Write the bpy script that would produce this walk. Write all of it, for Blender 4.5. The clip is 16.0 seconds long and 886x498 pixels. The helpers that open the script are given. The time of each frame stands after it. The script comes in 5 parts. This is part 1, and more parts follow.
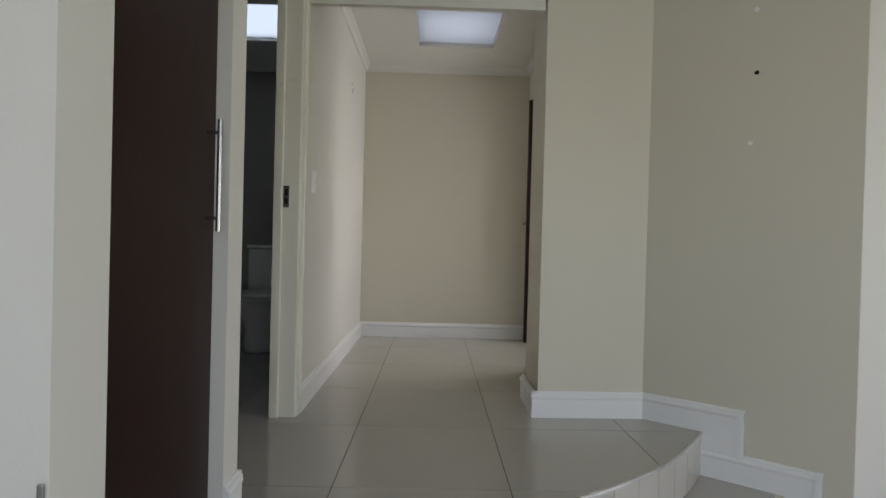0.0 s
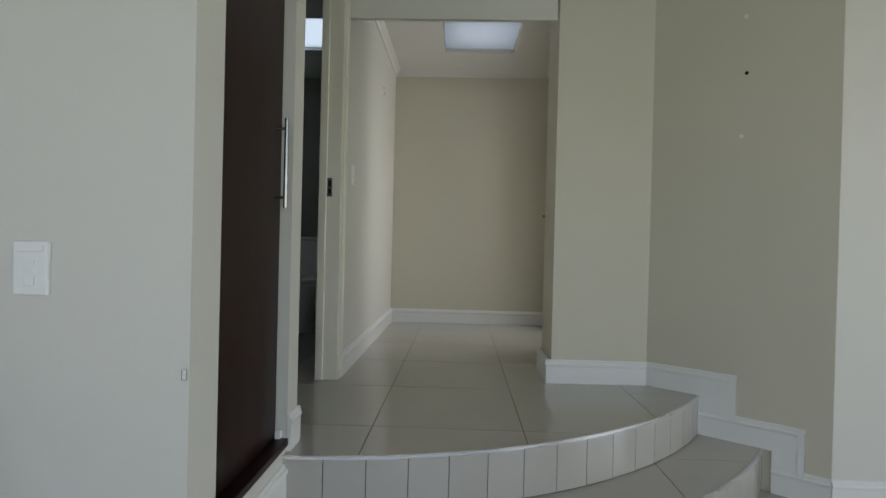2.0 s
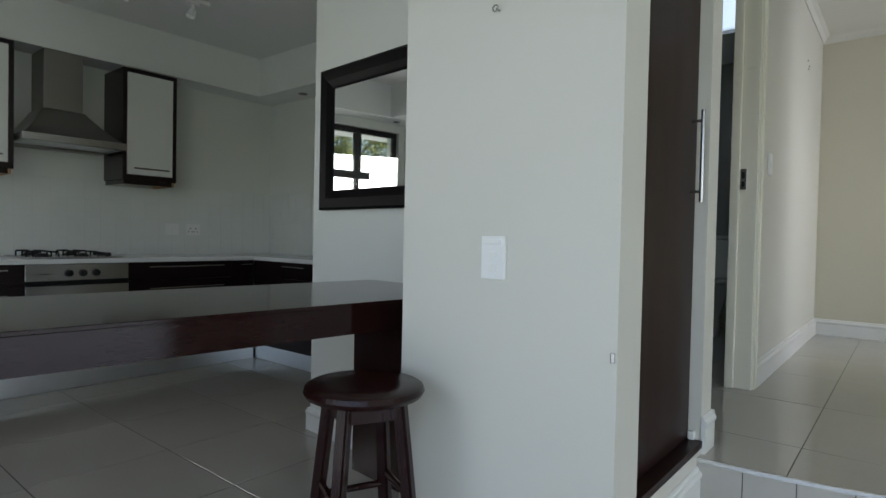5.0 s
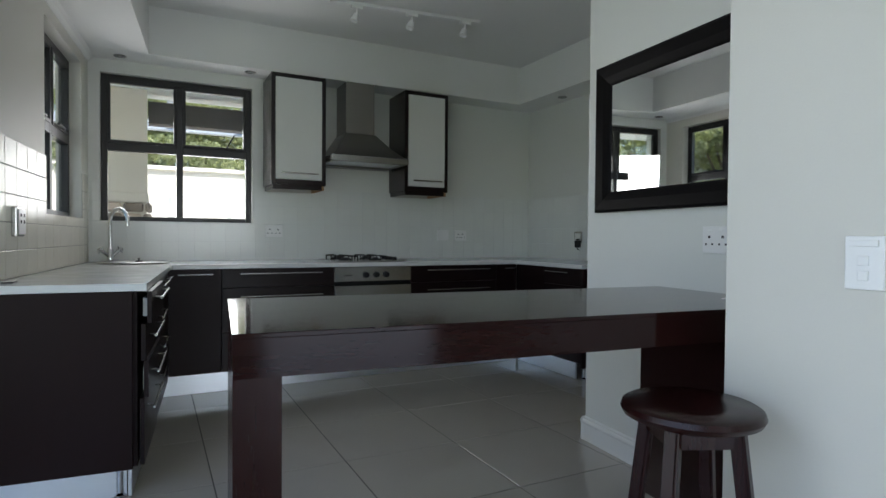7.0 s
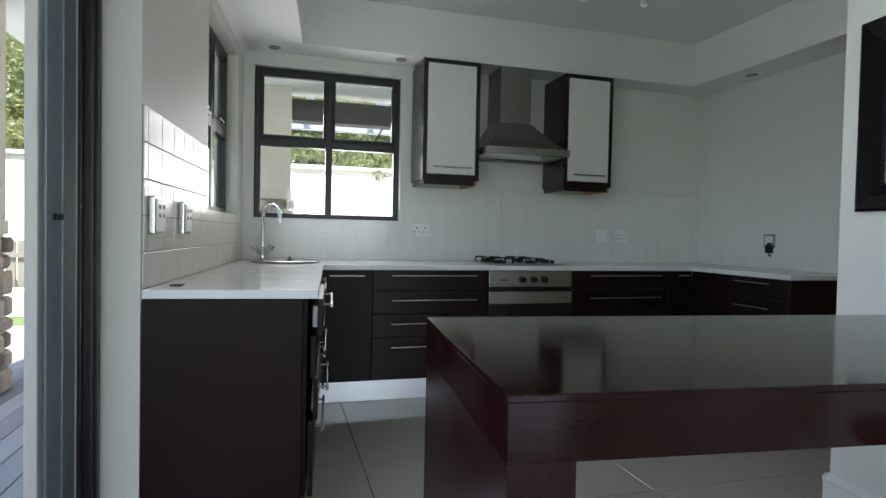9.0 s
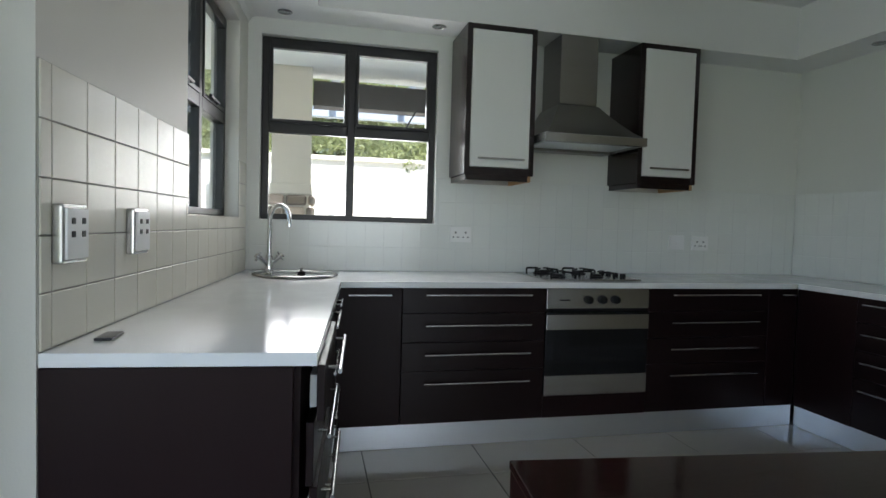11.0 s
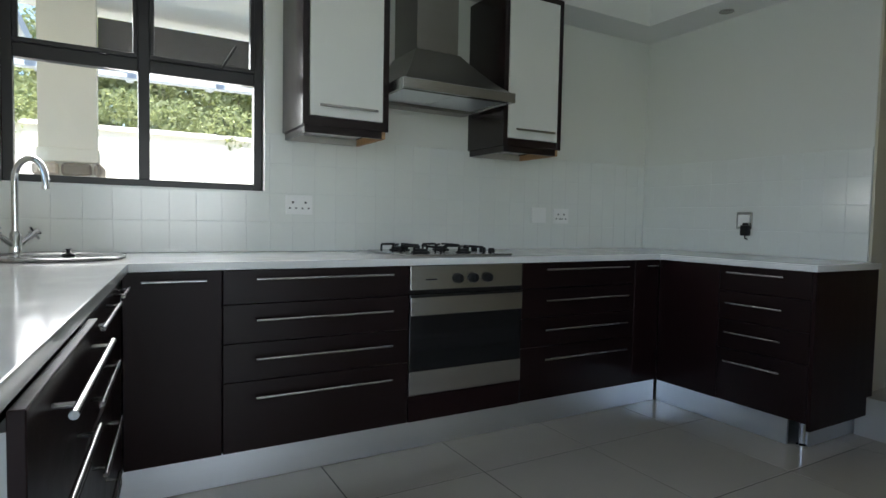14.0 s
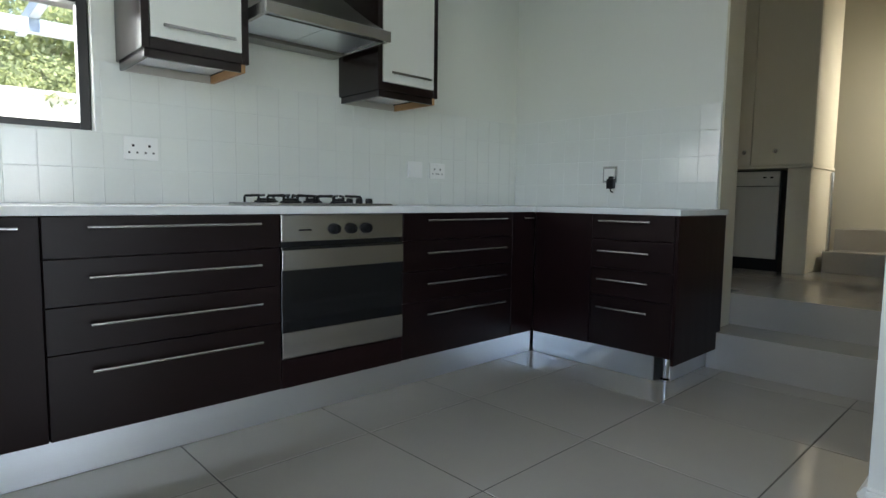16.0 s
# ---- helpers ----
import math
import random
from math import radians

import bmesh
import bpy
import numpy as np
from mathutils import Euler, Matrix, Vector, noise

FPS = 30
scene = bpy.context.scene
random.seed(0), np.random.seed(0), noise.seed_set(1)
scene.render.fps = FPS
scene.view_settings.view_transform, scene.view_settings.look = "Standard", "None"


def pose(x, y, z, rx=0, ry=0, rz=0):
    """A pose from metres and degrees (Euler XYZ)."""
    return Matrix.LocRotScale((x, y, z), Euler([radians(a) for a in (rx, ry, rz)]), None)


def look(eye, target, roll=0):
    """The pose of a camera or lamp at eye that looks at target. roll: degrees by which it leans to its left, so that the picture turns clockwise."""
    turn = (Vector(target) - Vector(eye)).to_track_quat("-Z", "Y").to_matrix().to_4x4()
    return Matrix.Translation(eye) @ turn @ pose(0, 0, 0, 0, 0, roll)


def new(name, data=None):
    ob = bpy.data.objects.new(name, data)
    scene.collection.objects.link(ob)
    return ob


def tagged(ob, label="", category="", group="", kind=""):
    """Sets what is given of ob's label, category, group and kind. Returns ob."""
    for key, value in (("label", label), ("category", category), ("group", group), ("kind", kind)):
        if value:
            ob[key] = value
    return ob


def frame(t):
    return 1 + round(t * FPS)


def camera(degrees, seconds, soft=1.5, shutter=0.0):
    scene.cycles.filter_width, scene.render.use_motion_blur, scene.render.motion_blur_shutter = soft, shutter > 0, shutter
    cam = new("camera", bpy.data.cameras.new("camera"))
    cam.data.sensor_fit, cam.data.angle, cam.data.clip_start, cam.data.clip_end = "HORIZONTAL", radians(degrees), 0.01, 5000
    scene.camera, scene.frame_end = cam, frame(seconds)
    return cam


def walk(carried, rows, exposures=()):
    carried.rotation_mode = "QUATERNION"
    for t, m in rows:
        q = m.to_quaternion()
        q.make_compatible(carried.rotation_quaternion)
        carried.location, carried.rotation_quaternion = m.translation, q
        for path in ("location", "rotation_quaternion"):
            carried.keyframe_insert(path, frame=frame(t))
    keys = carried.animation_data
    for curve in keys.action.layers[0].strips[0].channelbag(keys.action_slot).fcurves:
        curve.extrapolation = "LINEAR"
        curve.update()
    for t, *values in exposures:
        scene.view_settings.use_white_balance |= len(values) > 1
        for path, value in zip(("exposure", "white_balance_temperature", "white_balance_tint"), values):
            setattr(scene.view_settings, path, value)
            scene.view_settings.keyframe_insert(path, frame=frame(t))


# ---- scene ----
cam = camera(75.7, 16.0)
PATH = [
    (0, (-1.075, -0.465, 1.22), (-1.044, 1.535, 1.199), 1.5),
    (0.5, (-1.079, -0.561, 1.182), (-1.057, 1.439, 1.163), 1.4),
    (1, (-1.094, -0.686, 1.156), (-1.071, 1.314, 1.139), 1.4),
    (1.5, (-1.091, -0.779, 1.131), (-1.078, 1.221, 1.117), 1.4),
    (2, (-1.064, -0.823, 1.125), (-1.125, 1.176, 1.11), 1.4),
    (2.5, (-1.03, -0.839, 1.12), (-1.291, 1.144, 1.101), 1.4),
    (3, (-1.023, -0.841, 1.125), (-1.525, 1.094, 1.099), 1.4),
    (3.5, (-1.044, -0.841, 1.123), (-1.77, 1.022, 1.092), 1.3),
    (4, (-1.079, -0.845, 1.117), (-2.013, 0.923, 1.083), 1.3),
    (4.5, (-1.102, -0.864, 1.109), (-2.208, 0.802, 1.07), 1.2),
    (5, (-1.124, -0.891, 1.105), (-2.392, 0.655, 1.063), 1.2),
    (5.2, (-1.115, -0.912, 1.118), (-2.458, 0.569, 1.06), 1.2),
    (7.3, (-1.378, -1.034, 1.099), (-3.197, -0.203, 1.058), 0.8),
    (7.5, (-1.428, -1.071, 1.111), (-3.268, -0.288, 1.064), 1.1),
    (8, (-1.557, -1.119, 1.114), (-3.441, -0.449, 1.069), 1.2),
    (8.5, (-1.704, -1.142, 1.115), (-3.611, -0.542, 1.07), 1.2),
    (9, (-1.869, -1.15, 1.111), (-3.791, -0.598, 1.06), 1.2),
    (9.5, (-2.061, -1.108, 1.131), (-3.995, -0.599, 1.078), 1.3),
    (11.8, (-2.839, -0.997, 1.213), (-4.788, -0.555, 1.128), 1.5),
    (12, (-2.876, -0.986, 1.193), (-4.824, -0.542, 1.117), 1.2),
    (12.5, (-2.998, -1.005, 1.164), (-4.914, -0.438, 1.084), 1.3),
    (13, (-3.096, -0.982, 1.124), (-4.958, -0.256, 1.044), 1.2),
    (13.5, (-3.175, -0.917, 1.104), (-4.982, -0.063, 1.022), 1.2),
    (14, (-3.241, -0.909, 1.075), (-4.976, 0.081, 0.977), 1.1),
    (14.5, (-3.312, -0.913, 1.038), (-4.961, 0.214, 0.919), 0.9),
    (15, (-3.369, -0.893, 0.996), (-4.936, 0.34, 0.851), 0.9),
    (15.5, (-3.393, -0.878, 0.931), (-4.899, 0.43, 0.784), 0.6),
    (16, (-3.42, -0.856, 0.935), (-4.873, 0.507, 0.764), 0.7),
]
walk(cam, [(t, look(eye, target, roll)) for t, eye, target, roll in PATH],
     [(0, 0.80, 6750, 19), (2.5, 0.60, 6600, 12), (3.5, 0.66, 6500, 12), (5, 0.92, 6350, 12), (7.5, 1.22, 6150, 13), (9.5, 1.50, 6150, 13),
      (12.5, 1.45, 6150, 13), (14, 1.72, 6150, 12), (16, 2.20, 6150, 12)])

# ---- light ----
SUN_EL, SUN_AZ = radians(61), radians(95)
world = bpy.data.worlds.new("world")
scene.world = world
world.use_nodes = True
wn = world.node_tree
sky = wn.nodes.new("ShaderNodeTexSky")
sky.sky_type, sky.sun_disc, sky.sun_elevation, sky.sun_rotation = "NISHITA", False, SUN_EL, SUN_AZ
wn.nodes["Background"].inputs["Strength"].default_value = 0.15
wn.links.new(sky.outputs["Color"], wn.nodes["Background"].inputs["Color"])
sun_data = bpy.data.lights.new("sun", "SUN")
sun_data.energy, sun_data.angle, sun_data.color = 5.0, radians(0.6), (1.0, 0.95, 0.87)
sun = new("sun", sun_data)
sun.matrix_world = look((0, 0, 30), (-math.sin(SUN_AZ) * math.cos(SUN_EL) * 10, -math.cos(SUN_AZ) * math.cos(SUN_EL) * 10, 30 - math.sin(SUN_EL) * 10))


def sky_lamp(name, at, towards, w, h, watts, colour=(0.88, 0.94, 1.0), spread=125):
    d = bpy.data.lights.new(name, "AREA")
    d.spread = radians(spread)
    d.shape, d.size, d.size_y, d.energy, d.color = "RECTANGLE", w, h, watts, colour
    ob = new(name, d)
    ob.matrix_world = look(at, towards)
    return ob


sky_lamp("sky_light_patio_doors", (-1.2, -1.80, 1.15), (-1.2, 0, 1.15), 4.0, 2.1, 6.2, (0.84, 0.93, 1.0))
# Added light through a supposed, unseen second opening in the south wall
sky_lamp("sky_light_unseen_south_east", (2.9, -1.80, 1.15), (2.4, 0, 1.15), 2.4, 2.1, 7.0, (0.95, 0.96, 1.0))
# Unseen east opening, supposed from bright reflections; lamp added for its light
sky_lamp("sky_light_unseen_east", (4.88, 0.3, 1.15), (0, 0.3, 1.15), 2.5, 2.1, 12.0, (0.90, 0.95, 1.0))
# Lamp added in an unseen room, to brighten the hall's west wall
sky_lamp("sky_light_unseen_room", (0.86, 3.75, 1.6), (-1.7, 3.4, 1.4), 0.9, 1.2, 8.0, (0.94, 0.97, 1.0))
sky_lamp("sky_light_kitchen_window", (-6.33, -0.8, 1.62), (-5, -0.3, 1.50), 1.0, 0.76, 4.4, (1.0, 0.98, 0.94), 145)
sky_lamp("sky_light_skylight", (-0.943, 3.61, 3.15), (-0.943, 3.61, 0), 0.5, 0.6, 1.7, (0.90, 0.93, 1.0))
sky_lamp("sky_light_bath_skylight", (-2.19, 3.24, 2.69), (-2.19, 3.24, 0), 0.58, 0.58, 3.0)
# Fill light that brightens the scullery through an invented, unseen opening
sky_lamp("scullery_fill_light", (-3.60, 4.91, 1.88), (-5, 4.4, 1.2), 0.45, 1.2, 3.0, (1.0, 0.93, 0.76))


# ---- materials ----
def mat(name, colour, rough=0.5, metal=0.0, var=0.06, scale=3.0, fine=60.0, bump=0.02, coat=0.0, island=0.0, spec=0.5, stretch=(1, 1, 1), rvar=0.06):
    m = bpy.data.materials.new(name)
    m.use_nodes = True
    nt = m.node_tree
    n, l = nt.nodes, nt.links
    b = n["Principled BSDF"]
    b.inputs["Metallic"].default_value = metal
    b.inputs["Specular IOR Level"].default_value = spec
    b.inputs["Coat Weight"].default_value = coat
    b.inputs["Coat Roughness"].default_value = 0.08
    tc = n.new("ShaderNodeTexCoord")
    mp = n.new("ShaderNodeMapping")
    mp.inputs["Scale"].default_value = stretch
    geo = n.new("ShaderNodeNewGeometry")
    l.new(geo.outputs["Position"], mp.inputs["Vector"])
    a, f = n.new("ShaderNodeTexNoise"), n.new("ShaderNodeTexNoise")
    a.inputs["Scale"].default_value, a.inputs["Detail"].default_value = scale, 5
    f.inputs["Scale"].default_value, f.inputs["Detail"].default_value = fine, 4
    l.new(mp.outputs["Vector"], a.inputs["Vector"])
    l.new(mp.outputs["Vector"], f.inputs["Vector"])
    mix = n.new("ShaderNodeMix")
    mix.data_type = "RGBA"
    lo = [max(0.0, c * (1 - var * 1.6)) for c in colour]
    hi = [min(1.0, c * (1 + var * 1.6)) for c in colour]
    mix.inputs["A"].default_value, mix.inputs["B"].default_value = (*lo, 1), (*hi, 1)
    add = n.new("ShaderNodeMath")
    add.operation = "MULTIPLY_ADD"
    add.inputs[1].default_value = 0.35
    l.new(f.outputs["Fac"], add.inputs[0])
    sc = n.new("ShaderNodeMath")
    sc.operation = "MULTIPLY"
    sc.inputs[1].default_value = 0.65
    l.new(a.outputs["Fac"], sc.inputs[0])
    l.new(sc.outputs[0], add.inputs[2])
    fac = add.outputs[0]
    if island:
        oi = n.new("ShaderNodeObjectInfo")
        ma = n.new("ShaderNodeMath")
        ma.operation = "MULTIPLY_ADD"
        ma.inputs[1].default_value = island
        l.new(oi.outputs["Random"], ma.inputs[0])
        l.new(fac, ma.inputs[2])
        sub = n.new("ShaderNodeMath")
        sub.operation = "SUBTRACT"
        sub.use_clamp = True
        l.new(ma.outputs[0], sub.inputs[0])
        sub.inputs[1].default_value = island / 2
        fac = sub.outputs[0]
    l.new(fac, mix.inputs["Factor"])
    l.new(mix.outputs["Result"], b.inputs["Base Color"])
    mr = n.new("ShaderNodeMapRange")
    mr.inputs["To Min"].default_value, mr.inputs["To Max"].default_value = max(0.02, rough - rvar), min(1.0, rough + rvar)
    l.new(a.outputs["Fac"], mr.inputs["Value"])
    l.new(mr.outputs["Result"], b.inputs["Roughness"])
    if bump:
        bp = n.new("ShaderNodeBump")
        bp.inputs["Strength"].default_value, bp.inputs["Distance"].default_value = bump * 4, 0.01
        l.new(f.outputs["Fac"], bp.inputs["Height"])
        l.new(bp.outputs["Normal"], b.inputs["Normal"])
    return m


def glass_mat(name, tint=(1, 1, 1)):
    m = bpy.data.materials.new(name)
    m.use_nodes = True
    n, l = m.node_tree.nodes, m.node_tree.links
    n.remove(n["Principled BSDF"])
    tr, gl, lw, mx = n.new("ShaderNodeBsdfTransparent"), n.new("ShaderNodeBsdfGlossy"), n.new("ShaderNodeLayerWeight"), n.new("ShaderNodeMixShader")
    ma = n.new("ShaderNodeMath")
    tr.inputs["Color"].default_value = (*tint, 1)
    gl.inputs["Roughness"].default_value = 0.02
    lw.inputs["Blend"].default_value = 0.2
    ma.operation = "MULTIPLY_ADD"
    ma.inputs[1].default_value, ma.inputs[2].default_value = 0.35, 0.03
    l.new(lw.outputs["Facing"], ma.inputs[0])
    l.new(ma.outputs[0], mx.inputs["Fac"])
    l.new(tr.outputs[0], mx.inputs[1])
    l.new(gl.outputs[0], mx.inputs[2])
    l.new(mx.outputs[0], n["Material Output"].inputs["Surface"])
    return m


M_BEIGE = mat("beige_wall_paint", (0.62, 0.585, 0.475), 0.55, var=0.03, scale=1.2, fine=180, bump=0.015)
M_WALL = mat("cream_wall_paint", (0.68, 0.66, 0.60), 0.55, var=0.03, scale=1.2, fine=180, bump=0.015)
M_KWALL = mat("pale_kitchen_paint", (0.77, 0.78, 0.74), 0.5, var=0.03, scale=1.2, fine=180, bump=0.012)
M_TRIM = mat("white_gloss_trim", (0.80, 0.80, 0.78), 0.35, var=0.03, scale=4, fine=120, bump=0.008)
M_CEIL = mat("ceiling_paint", (0.84, 0.84, 0.82), 0.8, var=0.02, scale=1.5, fine=150, bump=0.01)
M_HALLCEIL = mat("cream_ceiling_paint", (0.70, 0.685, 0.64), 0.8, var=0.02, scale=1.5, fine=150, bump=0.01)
M_PELMET = mat("dull_white_board", (0.52, 0.49, 0.45), 0.6, var=0.05, scale=4, fine=90, bump=0.01)
M_TILE = mat("porcelain_floor_tile", (0.455, 0.43, 0.385), 0.055, spec=0.7, var=0.035, scale=5, fine=90, bump=0.002, island=0.5, rvar=0.04)
M_GROUT = mat("dark_grout", (0.10, 0.095, 0.085), 0.9, var=0.2, scale=20, fine=200)
# Wall tile of the sink side, with the sun's warm tint mixed into its colour
M_SUNTILE = mat("sun_tinted_wall_tile", (0.78, 0.745, 0.65), 0.24, spec=0.28, var=0.02, scale=6, fine=60, bump=0.006, island=0.4, rvar=0.04)
M_WTILE = mat("glazed_wall_tile", (0.80, 0.815, 0.785), 0.14, var=0.02, scale=6, fine=60, bump=0.006, island=0.3, rvar=0.04)
M_WGROUT = mat("pale_grout", (0.72, 0.735, 0.715), 0.85, var=0.06, scale=15, fine=200)
M_SGROUT = mat("grey_grout", (0.34, 0.32, 0.28), 0.85, var=0.08, scale=15, fine=200)
M_WOOD = mat("wenge_laminate", (0.0128, 0.0050, 0.0054), 0.40, spec=0.16, var=0.14, scale=6, fine=70, bump=0.01, stretch=(3, 3, 0.25))
M_WOODH = mat("wenge_drawer_front", (0.0115, 0.0052, 0.0054), 0.36, spec=0.20, var=0.14, scale=6, fine=70, bump=0.01, stretch=(3, 0.3, 3))
M_RED = mat("mahogany_stain", (0.014, 0.0034, 0.0031), 0.09, spec=0.24, var=0.3, scale=5, fine=50, bump=0.004, stretch=(4, 0.4, 4), rvar=0.04)
M_REDV = mat("mahogany_stain_upright", (0.016, 0.0038, 0.0035), 0.24, spec=0.24, var=0.3, scale=5, fine=50, bump=0.008, stretch=(4, 4, 0.4), coat=0.05)
M_WOODG = mat("polished_wenge_side", (0.0118, 0.0053, 0.0054), 0.20, spec=0.5, var=0.14, scale=6, fine=70, bump=0.006, stretch=(3, 3, 0.25))
M_EBONY = mat("black_stained_wood", (0.0045, 0.0038, 0.0042), 0.42, spec=0.10, var=0.2, scale=6, fine=70, bump=0.008)
M_QUARTZ = mat("white_stone_top", (0.78, 0.79, 0.78), 0.13, var=0.03, scale=8, fine=220, bump=0.002)
M_STEEL = mat("brushed_steel", (0.43, 0.425, 0.415), 0.24, 1.0, var=0.06, scale=4, fine=160, bump=0.004, stretch=(1, 0.1, 6))
# Copy of the steel, darkened in colour for the dim room the hood reflects
M_HOOD = mat("darkened_hood_steel", (0.27, 0.26, 0.24), 0.33, 1.0, var=0.06, scale=4, fine=160, bump=0.004, stretch=(1, 0.1, 6))
M_CHROME = mat("chrome", (0.75, 0.75, 0.76), 0.10, 1.0, var=0.02, bump=0)
M_ALU = mat("satin_plinth", (0.78, 0.81, 0.85), 0.36, 1.0, var=0.05, scale=3, fine=120, bump=0.004, stretch=(1, 0.2, 5))
M_BLACK = mat("black_enamel", (0.010, 0.010, 0.011), 0.45, spec=0.22, var=0.3, bump=0.01)
M_FRAME = mat("dark_bronze_aluminium", (0.016, 0.015, 0.016), 0.35, 0.2, var=0.2, scale=5, fine=150, bump=0.006)
M_WHITEGLOSS = mat("white_gloss_door", (0.74, 0.75, 0.72), 0.20, var=0.02, scale=3, fine=80, bump=0.003)
M_PLASTIC = mat("white_plastic", (0.86, 0.86, 0.85), 0.35, var=0.02, scale=10, fine=100, bump=0.003)
M_OVENGLASS = mat("dark_oven_glass", (0.008, 0.0085, 0.010), 0.06, spec=0.35, var=0.2, bump=0)
M_OAK = mat("raw_pine_edge", (0.42, 0.24, 0.11), 0.6, var=0.15, scale=10, fine=90, bump=0.01)
M_CREAMCAB = mat("cream_cupboard", (0.72, 0.66, 0.52), 0.4, var=0.04, scale=3, fine=90, bump=0.005)
M_MIRROR = mat("mirror_silver", (0.86, 0.88, 0.88), 0.02, 1.0, var=0.0, bump=0, rvar=0.0)
M_LEAFALU = mat("grey_leaf_aluminium", (0.29, 0.365, 0.40), 0.33, 0.1, var=0.12, stretch=(6, 6, 0.3))
M_GLASS = glass_mat("window_glass", (0.97, 0.99, 0.98))
M_DOORGLASS = glass_mat("grey_door_glass", (0.72, 0.80, 0.82))
M_DIFF = bpy.data.materials.new("skylight_diffuser")
M_DIFF.use_nodes = True
dn = M_DIFF.node_tree
dtr = dn.nodes.new("ShaderNodeBsdfTranslucent")
dtr.inputs["Color"].default_value = (0.40, 0.43, 0.455, 1)
dn.links.new(dtr.outputs[0], dn.nodes["Material Output"].inputs["Surface"])
M_PLASTER = mat("sunlit_plaster", (0.78, 0.73, 0.64), 0.9, var=0.08, scale=1.0, fine=60, bump=0.05)
M_COLUMN = mat("column_plaster", (0.72, 0.65, 0.57), 0.85, var=0.06, scale=2, fine=80, bump=0.04)
M_STONE = mat("field_stone", (0.44, 0.345, 0.28), 0.9, var=0.35, scale=9, fine=60, bump=0.12, island=0.9)
M_BEAM = mat("dark_beam", (0.06, 0.05, 0.045), 0.7, var=0.15, scale=4)
M_DECK = mat("weathered_deck", (0.33, 0.345, 0.36), 0.75, var=0.25, scale=4, fine=60, bump=0.05, island=0.6, stretch=(0.4, 4, 4))
M_LEAF = mat("leaf", (0.20, 0.225, 0.11), 0.55, var=0.5, scale=3, fine=12, bump=0)
ln = M_LEAF.node_tree
lt, lm = ln.nodes.new("ShaderNodeBsdfTranslucent"), ln.nodes.new("ShaderNodeMixShader")
lt.inputs["Color"].default_value = (0.42, 0.45, 0.19, 1)
lm.inputs["Fac"].default_value = 0.5
ln.links.new(ln.nodes["Principled BSDF"].outputs[0], lm.inputs[1])
ln.links.new(lt.outputs[0], lm.inputs[2])
ln.links.new(lm.outputs[0], ln.nodes["Material Output"].inputs["Surface"])
M_BARK = mat("bark", (0.12, 0.09, 0.065), 0.9, var=0.3, scale=8, fine=40, bump=0.1)
M_GRASS = mat("lawn", (0.10, 0.15, 0.04), 0.9, var=0.4, scale=2, fine=40, bump=0.1)
M_PAVE = mat("pale_paving", (0.60, 0.58, 0.53), 0.85, var=0.12, scale=2, fine=50, bump=0.04)
M_FENCE = mat("fence_wood", (0.20, 0.19, 0.145), 0.8, var=0.3, scale=5, fine=50, bump=0.05, stretch=(4, 4, 0.4))
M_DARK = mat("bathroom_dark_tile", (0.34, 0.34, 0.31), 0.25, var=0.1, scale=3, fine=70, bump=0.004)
M_CERAMIC = mat("white_ceramic", (0.78, 0.78, 0.76), 0.12, var=0.02, bump=0)
M_DOOR = mat("wenge_door", (0.018, 0.0060, 0.0055), 0.36, spec=0.16, var=0.3, scale=4, fine=60, bump=0.008, stretch=(3, 3, 0.2))
M_SILVER = mat("silver_appliance_paint", (0.50, 0.48, 0.43), 0.35, var=0.03, bump=0.003)
M_MELAMINE = mat("grey_melamine", (0.42, 0.42, 0.40), 0.5, var=0.04)
M_BULB = bpy.data.materials.new("lamp_lens")
M_BULB.use_nodes = True
M_BULB.node_tree.nodes["Principled BSDF"].inputs["Base Color"].default_value = (0.75, 0.75, 0.72, 1)
M_BULB.node_tree.nodes["Principled BSDF"].inputs["Roughness"].default_value = 0.15


# ---- builders ----
WORLD_OF = {}


def mesh_of(name, bm, material, smooth=False):
    bmesh.ops.recalc_face_normals(bm, faces=bm.faces)
    me = bpy.data.meshes.new(name)
    bm.to_mesh(me)
    bm.free()
    me.materials.append(material)
    if smooth:
        for p in me.polygons:
            p.use_smooth = True
        me.set_sharp_from_angle(angle=radians(40))
    return me


def thing(name, at, label, category, group=""):
    ob = new(name)
    ob.empty_display_size = 0.1
    ob.matrix_basis = Matrix.Translation(at)
    WORLD_OF[ob] = Matrix.Translation(at)
    return tagged(ob, label, category, group)


def hang(ob, parent):
    ob.parent = parent
    ob.matrix_parent_inverse = WORLD_OF.get(parent, Matrix.Identity(4)).inverted()
    return ob


def part(name, bm, material, parent, label="", smooth=False):
    ob = new(name, mesh_of(name, bm, material, smooth))
    hang(ob, parent)
    if label:
        ob["label"] = label
    return ob


def solo(name, bm, material, label, category, group="", smooth=False):
    return tagged(new(name, mesh_of(name, bm, material, smooth)), label, category, group)


def setting(name, bm, material, label="", smooth=False):
    return tagged(new(name, mesh_of(name, bm, material, smooth)), label, "", "", "structure")


def add_box(bm, x0, x1, y0, y1, z0, z1):
    v = [bm.verts.new(p) for p in ((x0, y0, z0), (x1, y0, z0), (x1, y1, z0), (x0, y1, z0), (x0, y0, z1), (x1, y0, z1), (x1, y1, z1), (x0, y1, z1))]
    for f in ((3, 2, 1, 0), (4, 5, 6, 7), (0, 1, 5, 4), (1, 2, 6, 5), (2, 3, 7, 6), (3, 0, 4, 7)):
        bm.faces.new([v[i] for i in f])
    return bm


